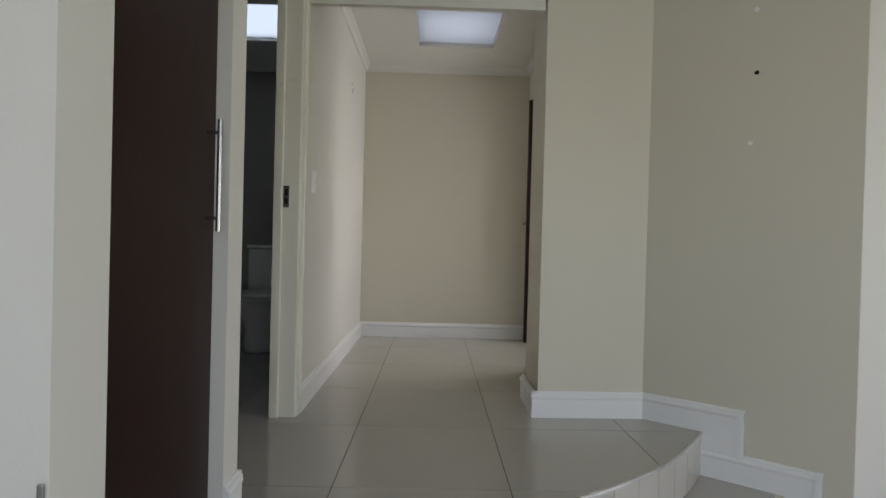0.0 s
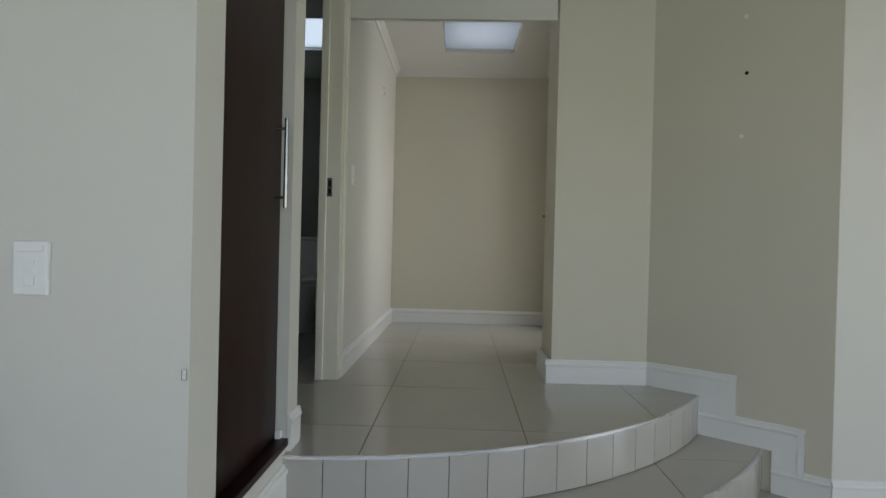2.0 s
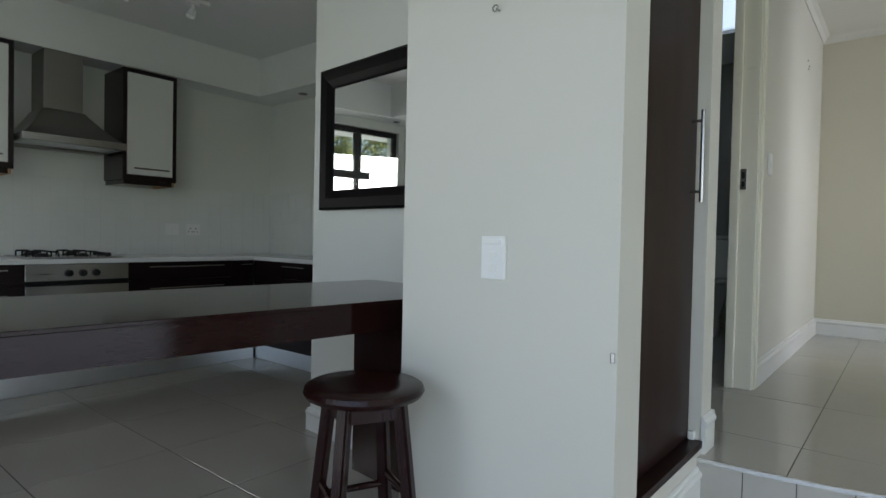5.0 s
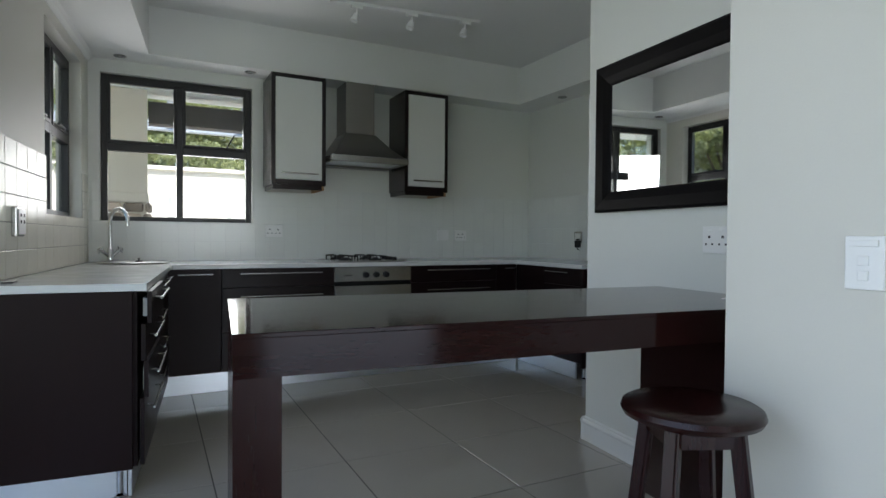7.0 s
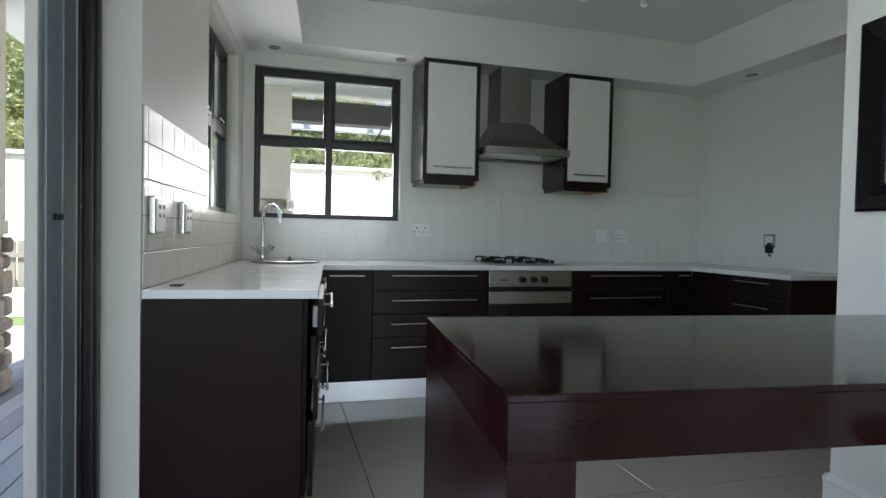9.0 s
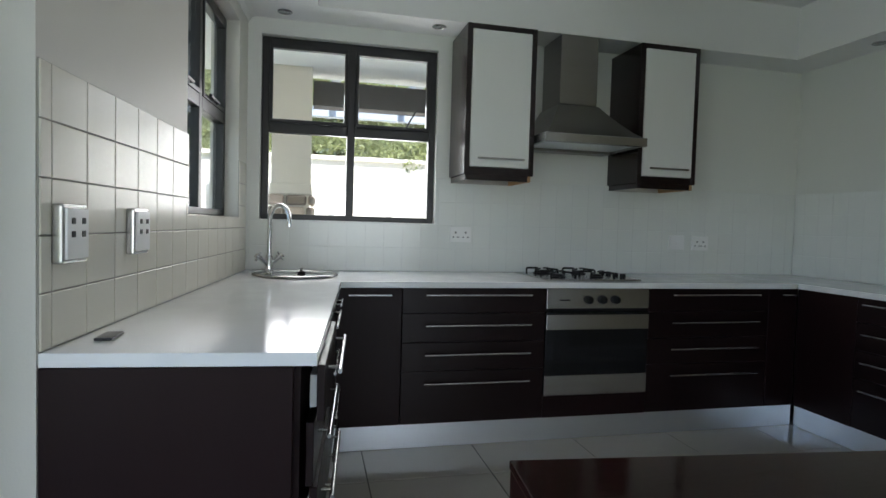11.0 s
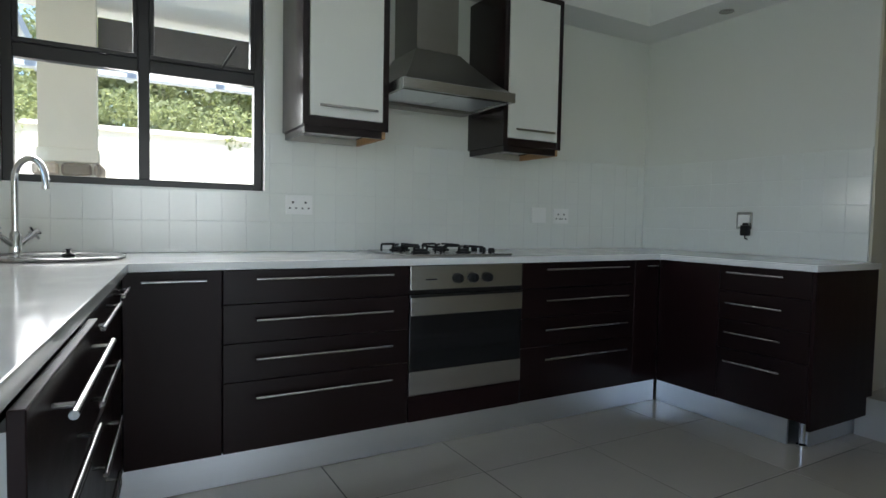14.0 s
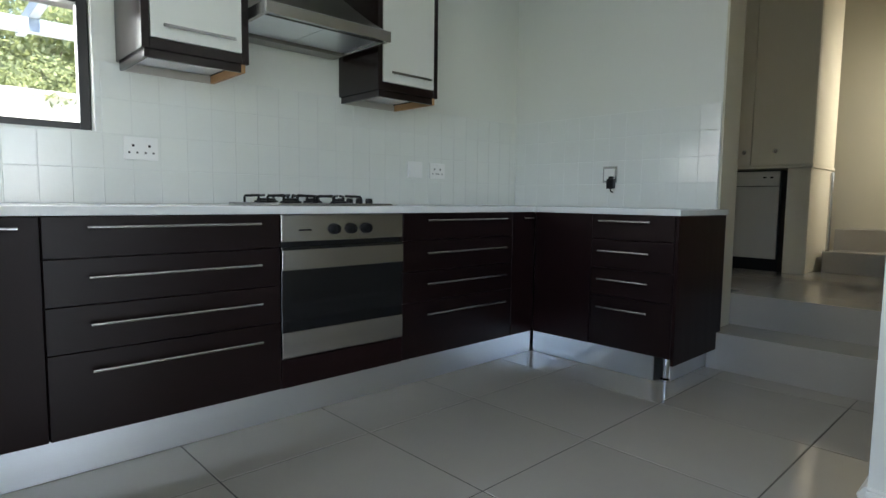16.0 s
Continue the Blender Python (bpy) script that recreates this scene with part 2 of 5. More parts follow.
def box(x0, x1, y0, y1, z0, z1, bevel=0.0, seg=2):
    bm = bmesh.new()
    add_box(bm, x0, x1, y0, y1, z0, z1)
    if bevel:
        bmesh.ops.bevel(bm, geom=list(bm.edges), offset=bevel, segments=seg, affect="EDGES", profile=0.6)
    return bm


def boxes(rows):
    bm = bmesh.new()
    for r in rows:
        add_box(bm, *r)
    return bm


def lathe(profile, at=(0, 0, 0), n=32, axis="z"):
    """Turns (radius, height) pairs round an upright axis."""
    bm = bmesh.new()
    rings = []
    for r, h in profile:
        ring = []
        for k in range(n):
            a = 2 * math.pi * k / n
            c = (r * math.cos(a), r * math.sin(a), h)
            if axis == "x":
                c = (c[2], c[0], c[1])
            if axis == "y":
                c = (c[0], c[2], c[1])
            ring.append(bm.verts.new((at[0] + c[0], at[1] + c[1], at[2] + c[2])))
        rings.append(ring)
    for a, b in zip(rings, rings[1:]):
        for k in range(n):
            bm.faces.new((a[k], a[(k + 1) % n], b[(k + 1) % n], b[k]))
    bm.faces.new(rings[0][::-1])
    bm.faces.new(rings[-1])
    return bm


def rod(p, q, r, n=12, r2=None):
    p, q = Vector(p), Vector(q)
    d = q - p
    bm = bmesh.new()
    bmesh.ops.create_cone(bm, cap_ends=True, segments=n, radius1=r, radius2=r if r2 is None else r2, depth=d.length)
    bm.transform(Matrix.Translation((p + q) / 2) @ d.to_track_quat("Z", "Y").to_matrix().to_4x4())
    return bm


def join(*bms):
    out = bmesh.new()
    for b in bms:
        me = bpy.data.meshes.new("tmp")
        b.to_mesh(me)
        b.free()
        out.from_mesh(me)
        bpy.data.meshes.remove(me)
    return out


def tube(points, r, n=12):
    """A bent pipe through points."""
    pts = [Vector(p) for p in points]
    bm = bmesh.new()
    rings = []
    up = None
    for i, p in enumerate(pts):
        d = (pts[min(i + 1, len(pts) - 1)] - pts[max(i - 1, 0)]).normalized()
        u = d.orthogonal().normalized() if up is None else (up - d * up.dot(d)).normalized()
        up = u
        w = d.cross(u)
        rings.append([bm.verts.new(p + (u * math.cos(2 * math.pi * k / n) + w * math.sin(2 * math.pi * k / n)) * r) for k in range(n)])
    for a, b in zip(rings, rings[1:]):
        for k in range(n):
            bm.faces.new((a[k], a[(k + 1) % n], b[(k + 1) % n], b[k]))
    bm.faces.new(rings[0][::-1])
    bm.faces.new(rings[-1])
    return bm


def prism(poly, z0, z1):
    bm = bmesh.new()
    lo = [bm.verts.new((x, y, z0)) for x, y in poly]
    hi = [bm.verts.new((x, y, z1)) for x, y in poly]
    bm.faces.new(lo[::-1])
    bm.faces.new(hi)
    for k in range(len(poly)):
        j = (k + 1) % len(poly)
        bm.faces.new((lo[k], lo[j], hi[j], hi[k]))
    return bm


SKIRT = ((0, 0), (0.016, 0), (0.016, 0.088), (0.020, 0.094), (0.022, 0.102), (0.018, 0.110), (0.011, 0.114), (0.011, 0.120), (0.006, 0.126), (0, 0.126))


def skirting(p, q, z, out, height=0.126, profile=SKIRT):
    """A moulded board from p to q on the plan, standing at z, its face towards out."""
    bm = bmesh.new()
    o = Vector((out[0], out[1], 0)).normalized()
    k = height / 0.126
    rows = [[bm.verts.new((e[0] + o.x * d, e[1] + o.y * d, z + h * k)) for d, h in profile] for e in (p, q)]
    n = len(profile)
    for i in range(n):
        bm.faces.new((rows[0][i], rows[0][(i + 1) % n], rows[1][(i + 1) % n], rows[1][i]))
    bm.faces.new(rows[0])
    bm.faces.new(rows[1][::-1])
    return bm


# ---- levels and plan ----
BX = -6.21            # kitchen window wall
SY = -1.60            # kitchen sink wall
NY = 2.50             # kitchen far side wall
LAND, TREAD = 0.395, 0.198
CEIL, SOFFIT = 2.75, 2.40
MX, MY = -3.73, 1.13  # end and face of the mirror wall
PX0, PX1, PY = -2.345, -1.650, 0.405   # closet pier
HX0, HX1, HY = -1.705, -0.28, 4.50      # hall
HCEIL = 2.735

floor = setting("floor", boxes([(-6.5, 5.0, -1.95, 6.2, -0.12, -0.0018)]), M_GROUT, "dark grout bed under the pale floor tiles")

# window wall with its opening
WY0, WY1, WZ0, WZ1 = -1.335, -0.262, 1.205, 2.305
wall_west = setting("wall_west", boxes([(BX - 0.24, BX, -1.50, WY0, 0, 2.9), (BX - 0.24, BX, WY1, 5.4, 0, 2.9),
    (BX - 0.24, BX, WY0, WY1, 0, WZ0), (BX - 0.24, BX, WY0, WY1, WZ1, 2.9)]), M_KWALL, "pale painted plaster wall with a window")
# sink wall with side window, ending at the patio doors
SX0, SX1 = -5.99, -5.05
# the sink wall and its run stand a few degrees out of square
SKEW = Matrix.Translation((-4.0, SY, 0)) @ pose(0, 0, 0, 0, 0, -4.87) @ Matrix.Translation((4.0, -SY, 0))


def skew(ob):
    ob.matrix_basis = SKEW @ ob.matrix_basis
    return ob


wall_sink = skew(setting("wall_sink", boxes([(BX - 0.24, SX0, SY - 0.15, SY, 0, 2.9), (SX1, -4.0, SY - 0.20, SY, 0, 2.9),
    (SX0, SX1, SY - 0.15, SY, 0, 1.215), (SX0, SX1, SY - 0.15, SY, 2.29, 2.9)]), M_WALL, "pale painted plaster wall with a side window"))
# The opening from x 1.6 to 4.2 is unseen, added for its lamp
wall_south = setting("wall_south", boxes([(-3.999, 1.4, SY - 0.24, SY, 2.3, 2.9), (1.4, 1.6, SY - 0.24, SY, 0, 2.3), (4.2, 5.0, SY - 0.24, SY, 0, 2.9), (1.4, 4.2, SY - 0.24, SY, 2.3, 2.9)]), M_KWALL, "pale painted plaster wall with patio doors")
wall_north = setting("wall_north", boxes([(BX, -4.725, NY, NY + 0.24, 0, 2.9)]), M_KWALL, "pale painted plaster side wall of the kitchen")
# Cream sheet over the wall's end; its colour carries the side light there
wall_north_end = setting("wall_north_end", boxes([(-4.725, -4.713, NY + 0.004, NY + 0.236, 0, 2.9)]), M_BEIGE, "thin cream facing on the kitchen wall's end, tinted for side light")
wall_scullery_west = setting("wall_scullery_west", boxes([(-5.75, -5.55, NY + 0.24, 5.2, 0, 2.9)]), M_BEIGE, "cream painted wall")
wall_scullery_north = setting("wall_scullery_north", boxes([(-5.75, -1.69, 5.2, 5.4, 0, 3.4)]), M_BEIGE, "cream painted wall behind the upper steps")
MSKEW = Matrix.Translation((MX, MY, 0)) @ pose(0, 0, 0, 0, 0, -4.6) @ Matrix.Translation((-MX, -MY, 0))


def mskew(ob):
    ob.matrix_basis = MSKEW @ ob.matrix_basis
    return ob


wall_mirror = mskew(setting("wall_mirror", boxes([(MX, PX0 + 0.05, MY, MY + 0.16, 0, 2.9)]), M_KWALL, "pale painted wall behind the counter table"))
# The opening at y 4.66 to 5.16 is unseen, cut for the scullery's fill light
wall_passage_east = setting("wall_passage_east", boxes([(MX, MX + 0.14, MY + 0.16, 4.66, 0, 2.9), (MX, MX + 0.14, 4.66, 5.16, 0, 1.25), (MX, MX + 0.14, 4.66, 5.16, 2.5, 2.9), (MX, MX + 0.14, 5.16, 5.2, 0, 2.9)]), M_BEIGE, "cream painted passage wall")
DY0, DY1 = 0.555, 1.135
wall_pier = setting("wall_pier", boxes([(PX0, PX1, PY, DY0, 0, 2.9), (PX0, PX0 + 0.1, DY0, 1.25, 0, 2.9), (PX0 + 0.1, PX1, DY1, 1.25, 0, 2.9),
    (PX0 + 0.1, PX1, DY0, DY1, 0, LAND + 0.02), (PX0 + 0.1, PX1, DY0, DY1, 2.45, 2.9)]), M_WALL, "cream painted closet pier with a screw hook")
BD0, BD1 = 1.25, 2.20
wall_hall_west = setting("wall_hall_west", boxes([(HX0 - 0.11, HX0, BD1, HY, LAND, 2.9), (HX0 - 0.11, HX0, BD0, BD1, 2.42, 2.9)]), M_WALL, "cream painted hall wall beside a doorway")
wall_hall_north = setting("wall_hall_north", boxes([(-4.0, 1.2, HY, HY + 0.2, 0, 3.2)]), M_BEIGE, "cream painted end wall of the hall")
wall_hall_east = setting("wall_hall_east", boxes([(HX1, HX1 + 0.15, 2.55, 3.30, LAND, 2.9), (HX1, HX1 + 0.15, 4.33, HY, LAND, 2.9), (HX1, HX1 + 0.15, 3.30, 4.33, 2.44, 2.9)]), M_BEIGE, "cream painted hall wall")
wall_hall_pier = setting("wall_hall_pier", prism([(-0.560, 2.265), (-0.045, 2.285), (-0.045, 2.62), (-0.560, 2.62)], 0, 2.9), M_BEIGE, "cream painted pier at the head of the steps")
wall_diagonal = setting("wall_diagonal", prism([(-0.045, 2.285), (0.605, 1.75), (0.90, 2.0), (0.2, 2.62), (-0.045, 2.62)], 0, 2.9), M_BEIGE, "cream painted slanting wall beside the steps")
wall_corner = setting("wall_corner", boxes([(0.607, 0.885, 1.75, 2.0, 0, 2.9)]), M_WALL, "cream painted wall end")
wall_north_east = setting("wall_north_east", boxes([(0.885, 5.0, 2.6, 2.8, 0, 2.9)]), M_TRIM, "white painted wall")
# Unseen closing wall; its opening is supposed, to admit light from the east
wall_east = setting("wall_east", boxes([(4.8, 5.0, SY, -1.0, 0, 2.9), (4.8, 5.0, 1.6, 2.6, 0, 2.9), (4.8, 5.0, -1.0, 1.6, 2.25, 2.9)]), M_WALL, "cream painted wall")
setting("trim_hall_beam", boxes([(HX0 - 0.14, -0.572, 2.265, 2.30, 2.345, 2.9)]), M_WALL, "cream painted bulkhead over the hall opening")
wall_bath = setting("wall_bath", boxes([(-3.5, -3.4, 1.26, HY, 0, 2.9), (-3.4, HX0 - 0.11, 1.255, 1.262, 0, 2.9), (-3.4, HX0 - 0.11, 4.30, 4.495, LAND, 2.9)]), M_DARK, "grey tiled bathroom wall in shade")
# Unseen wall, its opening supposed so that a lamp can light the hall
wall_room_beyond = setting("wall_room_beyond", boxes([(0.9, 1.0, 2.8, 3.25, 0, 2.9), (0.9, 1.0, 4.25, HY, 0, 2.9), (0.9, 1.0, 3.25, 4.25, 0, 0.95), (0.9, 1.0, 3.25, 4.25, 2.25, 2.9)]), M_WALL, "cream wall of an unseen room, with a supposed window opening")

# ceilings
SKX0, SKX1, SKY0, SKY1 = -1.230, -0.655, 3.275, 3.955
ceiling = setting("ceiling", boxes([(-6.5, 5.0, -1.95, 2.265, CEIL, CEIL + 0.1), (-6.5, HX0 - 0.14, 2.265, 5.4, CEIL + 0.0, CEIL + 0.1)]), M_CEIL, "plain white ceiling")
# Shaft walls rise unseen above the pane, tall enough to keep sun off it
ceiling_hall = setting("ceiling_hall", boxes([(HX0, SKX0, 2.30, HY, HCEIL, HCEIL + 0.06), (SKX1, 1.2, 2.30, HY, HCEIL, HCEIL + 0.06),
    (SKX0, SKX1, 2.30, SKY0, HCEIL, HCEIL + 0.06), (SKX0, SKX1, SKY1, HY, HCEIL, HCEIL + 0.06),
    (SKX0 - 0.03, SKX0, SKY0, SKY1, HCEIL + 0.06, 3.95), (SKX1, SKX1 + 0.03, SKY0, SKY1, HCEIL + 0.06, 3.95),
    (SKX0, SKX1, SKY0 - 0.03, SKY0, HCEIL + 0.06, 3.95), (SKX0, SKX1, SKY1, SKY1 + 0.03, HCEIL + 0.06, 3.95)]), M_HALLCEIL, "white hall ceiling with a square skylight shaft, raised unseen against the sun")
ceiling_soffit = setting("ceiling_soffit", boxes([(BX, -5.94, SY, NY, SOFFIT, CEIL), (-5.94, MX, 2.19, NY, SOFFIT, CEIL)]), M_CEIL, "dropped white bulkhead round the kitchen ceiling")
skew(setting("ceiling_soffit_sink", boxes([(-6.3, -3.6, SY, SY + 0.42, SOFFIT + 0.0006, CEIL)]), M_CEIL, "dropped white bulkhead along the sink wall"))

# ---- trim of the setting ----
TOP = 0.903           # worktop height
FX = -5.56            # faces of the window-wall units
SF, NF = -1.03, 1.915  # faces of the sink-side and far-side units


def board(name, p, q, z, out, label="moulded white skirting board", h=0.126):
    return setting(name, skirting(p, q, z, out, h), M_TRIM, label)


board("baseboard_hall_west", (HX0, BD1 + 0.049), (HX0, HY), LAND, (1, 0))
board("baseboard_hall_north", (HX0, HY), (HX1, HY), LAND, (0, -1))
board("baseboard_hall_east", (HX1, 2.62), (HX1, 3.40), LAND, (-1, 0))
board("baseboard_pier_front", (-0.59, 2.264), (-0.045, 2.284), LAND, (0.04, -1))
board("baseboard_pier_side", (-0.572, 2.25), (-0.572, 2.62), LAND, (-1, 0))
board("baseboard_closet_end", (-1.652, 1.135), (-1.652, 1.25), LAND, (1, 0))
board("baseboard_closet_return", (-1.70, 1.252), (-1.64, 1.252), LAND, (0, 1))
board("baseboard_closet_plinth", (-1.652, PY), (-1.652, 1.10), LAND - 0.155, (1, 0), "white moulded board under the closet sill")
mskew(board("baseboard_mirror_wall", (MX, MY - 0.001), (PX0, MY - 0.001), 0, (0, -1)))
board("baseboard_mirror_wall_end", (MX - 0.001, MY - 0.018), (MX - 0.001, 2.44), 0, (-1, 0))
board("baseboard_patio_reveal", (-3.998, SY - 0.135), (-3.998, SY), 0, (1, 0))
# stepped skirting on the slanting wall: upright strips join the three levels
DIA, DIB = Vector((-0.045, 2.285)), Vector((0.605, 1.75))
dn_out = (-0.69, -0.72)


def on_diag(f):
    p = DIA.lerp(DIB, f)
    return (p.x, p.y)


def stepped_skirting():
    """The white board on the slanting wall follows the steps down."""
    o = Vector(dn_out).normalized()
    runs = [(0.0, 0.535, LAND), (0.29, 0.88, TREAD), (0.725, 1.0, 0.0)]
    pieces = [skirting(on_diag(a), on_diag(b), z, dn_out) for a, b, z in runs]
    for f0, f1, lo, hi in ((0.29, 0.535, TREAD, LAND + 0.10), (0.725, 0.88, 0.0, TREAD + 0.10)):
        for a, b, d, top in ((f0, f1, 0.0158, hi), (f1 - 0.03, f1, 0.021, hi + 0.012)):
            a, b = Vector(on_diag(a)), Vector(on_diag(b))
            pieces.append(prism([(p.x, p.y) for p in (a, b, b + o * d, a + o * d)], lo + (0.10 if d > 0.016 else 0.0), top))
    return join(*pieces)


setting("baseboard_stepped", stepped_skirting(), M_TRIM, "white moulded skirting stepping down beside the stairs")
board("baseboard_corner", (0.60, 1.749), (0.885, 1.749), 0, (0, -1))
board("baseboard_north_east", (0.885, 2.599), (4.8, 2.599), 0, (0, -1))

# cornice round the hall ceiling
COVE = ((0, 0), (0.008, 0), (0.014, 0.014), (0.024, 0.031), (0.041, 0.043), (0.048, 0.048), (0, 0.048))
for nm, p, q, o in (("west", (HX0, 2.30), (HX0, HY), (1, 0)), ("north", (HX0, HY), (1.0, HY), (0, -1)), ("east", (HX1, 2.62), (HX1, HY), (-1, 0))):
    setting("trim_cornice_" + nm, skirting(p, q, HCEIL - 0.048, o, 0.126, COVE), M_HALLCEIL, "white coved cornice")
# small quarter round under the bulkhead along the sink wall and the window wall
skew(setting("trim_soffit_sink_wall", skirting((BX, SY), (-4.0, SY), SOFFIT - 0.035, (0, 1), 0.092, COVE), M_CEIL, "thin white cornice"))
# skylight panes
for nm, x0, x1, y0, y1, z in (("window_skylight", SKX0 + 0.001, SKX1 - 0.001, SKY0 + 0.001, SKY1 - 0.001, HCEIL + 0.03), ("window_bath_skylight", -2.499, -1.881, 2.931, 3.549, 2.62)):
    setting(nm, box(x0, x1, y0, y1, z, z + 0.01), M_DIFF, "milky skylight pane")
ceiling_bath = setting("ceiling_bath", boxes([(-3.4, -2.5, 1.26, HY, 2.6, 2.66), (-1.88, HX0 - 0.11, 1.26, HY, 2.6, 2.66), (-2.5, -1.88, 1.26, 2.93, 2.6, 2.66), (-2.5, -1.88, 3.55, HY, 2.6, 2.66)]), M_CEIL, "white bathroom ceiling with a skylight")

# bathroom doorway: lining, stop and casing, cream gloss
M_CREAM = mat("cream_gloss_door_frame", (0.74, 0.705, 0.60), 0.3, var=0.03, scale=3, fine=90, bump=0.005)
door_1 = thing("doorway_frame", (HX0, BD1, LAND), "cream gloss timber frame of an open doorway", "door frame")
part("lining", box(HX0 - 0.075, HX0 + 0.004, BD1 - 0.028, BD1, LAND, 2.42, 0.004), M_CREAM, door_1)
part("stop", box(HX0 - 0.112, HX0 - 0.072, BD1 - 0.046, BD1 - 0.001, LAND, 2.40, 0.005), M_CREAM, door_1)
part("casing", join(box(HX0 + 0.001, HX0 + 0.013, BD1 - 0.016, BD1 + 0.03, LAND, 2.44, 0.004), box(HX0 + 0.001, HX0 + 0.019, BD1 + 0.026, BD1 + 0.048, LAND, 2.46, 0.006)), M_CREAM, door_1)
part("head", box(HX0 - 0.112, HX0 + 0.012, BD0, BD1 - 0.048, 2.40, 2.42, 0.003), M_CREAM, door_1)
strike = part("strike_plate", box(HX0 - 0.070, HX0 - 0.042, BD1 - 0.0315, BD1 - 0.0283, 1.365, 1.465, 0.001), M_STEEL, door_1, "steel strike plate")
part("keeper_hole", boxes([(HX0 - 0.063, HX0 - 0.049, BD1 - 0.0330, BD1 - 0.0317, 1.42, 1.45), (HX0 - 0.063, HX0 - 0.049, BD1 - 0.0330, BD1 - 0.0317, 1.38, 1.405)]), M_BLACK, strike)
# shaded room door at the end of the hall
door_2 = thing("hall_door", (HX1, 4.33, LAND), "dark stained timber door seen edge on", "door")
part("leaf", box(HX1 - 0.030, HX1 + 0.012, 4.28, 4.322, LAND + 0.01, 2.43, 0.003), M_DOOR, door_2)
part("handle", rod((HX1 - 0.060, 4.30, 1.40), (HX1 - 0.029, 4.30, 1.40), 0.01), M_STEEL, door_2, "steel door handle")

# toilet in the bathroom
toilet = thing("toilet", (-2.35, 3.75, LAND), "white ceramic toilet in a dim bathroom", "toilet")
part("cistern", box(-2.55, -2.15, 4.08, 4.28, LAND + 0.38, LAND + 0.74, 0.02, 3), M_CERAMIC, toilet)
part("cistern_lid", box(-2.56, -2.14, 4.07, 4.29, LAND + 0.742, LAND + 0.77, 0.01, 3), M_CERAMIC, toilet)
bowl = lathe([(0.11, 0), (0.12, 0.05), (0.11, 0.15), (0.15, 0.28), (0.19, 0.38), (0.185, 0.40)], (0, 0, 0))
bowl.transform(Matrix.Translation((-2.35, 3.80, LAND)) @ Matrix.Diagonal((1, 1.4, 1, 1)))
part("bowl", bowl, M_CERAMIC, toilet, smooth=True)
seat = lathe([(0.19, 0.402), (0.195, 0.41), (0.19, 0.43), (0.1, 0.435)])
seat.transform(Matrix.Translation((-2.35, 3.80, LAND)) @ Matrix.Diagonal((1, 1.4, 1, 1)))
part("seat_lid", seat, M_CERAMIC, toilet, smooth=True)


# ---- windows ----
def window_frame(name, axis, plane, a0, a1, z0, z1, label, mid, rail, depth=0.055):
    """A dark aluminium window of two by two lights; axis is the direction that it runs along."""
    def bx(u0, u1, w0, w1, d0=0.0, d1=depth, bv=0.004):
        if axis == "y":
            return box(plane - d1, plane - d0, u0, u1, w0, w1, bv)
        return box(u0, u1, plane - d1, plane - d0, w0, w1, bv)
    mid_at = ((a0 + a1) / 2, SY, z0) if axis == "x" else (BX, (a0 + a1) / 2, z0)
    w = tagged(thing(name, mid_at, label, "window"), kind="structure")
    t = 0.042
    fr = part("window_frame", join(bx(a0, a0 + t, z0, z1), bx(a1 - t, a1, z0, z1), bx(a0 + t, a1 - t, z1 - t, z1), bx(a0 + t, a1 - t, z0, z0 + t * 0.8)), M_FRAME, w)
    part("mullion", bx(mid - 0.024, mid + 0.024, z0 + t * 0.8, z1 - t), M_FRAME, w)
    for u0, u1 in ((a0 + t, mid - 0.024), (mid + 0.024, a1 - t)):
        part("transom", bx(u0, u1, rail - 0.03, rail + 0.03), M_FRAME, w)
        sash = join(bx(u0, u1, rail + 0.03, rail + 0.052, -0.006, 0.035), bx(u0, u1, z1 - t - 0.022, z1 - t, -0.006, 0.035), bx(u0, u0 + 0.02, rail + 0.052, z1 - t - 0.022, -0.006, 0.035), bx(u1 - 0.02, u1, rail + 0.052, z1 - t - 0.022, -0.006, 0.035))
        sh = part("sash", sash, M_FRAME, w)
        p1 = part("pane", bx(u0 + 0.02, u1 - 0.02, rail + 0.052, z1 - t - 0.022, 0.015, 0.019, 0), M_GLASS, sh)
        p2 = part("pane", bx(u0, u1, z0 + t * 0.8, rail - 0.03, 0.02, 0.024, 0), M_GLASS, w)
        p1.visible_shadow = p2.visible_shadow = False
        c = (u0 + u1) / 2 + 0.08
        if axis == "y":
            if u0 > mid:
                part("stay", rod((plane + 0.01, c, rail + 0.035), (plane - 0.02, c + 0.07, rail + 0.16), 0.006), M_FRAME, sh)
        else:
            part("stay", join(rod((c - 0.1, plane + 0.02, rail + 0.045), (c + 0.06, plane + 0.02, rail + 0.05), 0.008), rod((c - 0.1, plane + 0.02, rail + 0.045), (c - 0.1, plane - 0.01, rail + 0.04), 0.006)), M_FRAME, sh)
    return w


window_1 = window_frame("window_1", "y", BX - 0.045, WY0 + 0.002, WY1 - 0.002, WZ0 + 0.004, WZ1 - 0.002, "dark aluminium kitchen window with four panes", -0.80, 1.765)
window_2 = skew(window_frame("window_2", "x", SY - 0.07, SX0 + 0.002, SX1 - 0.002, 1.219, 2.288, "dark aluminium side window above the sink", -5.50, 1.745))
setting("window_sill_1", box(BX - 0.20, BX + 0.006, WY0 + 0.001, WY1 - 0.001, WZ0 - 0.006, WZ0 + 0.0035, 0.002), M_WTILE, "glazed white tile sill")

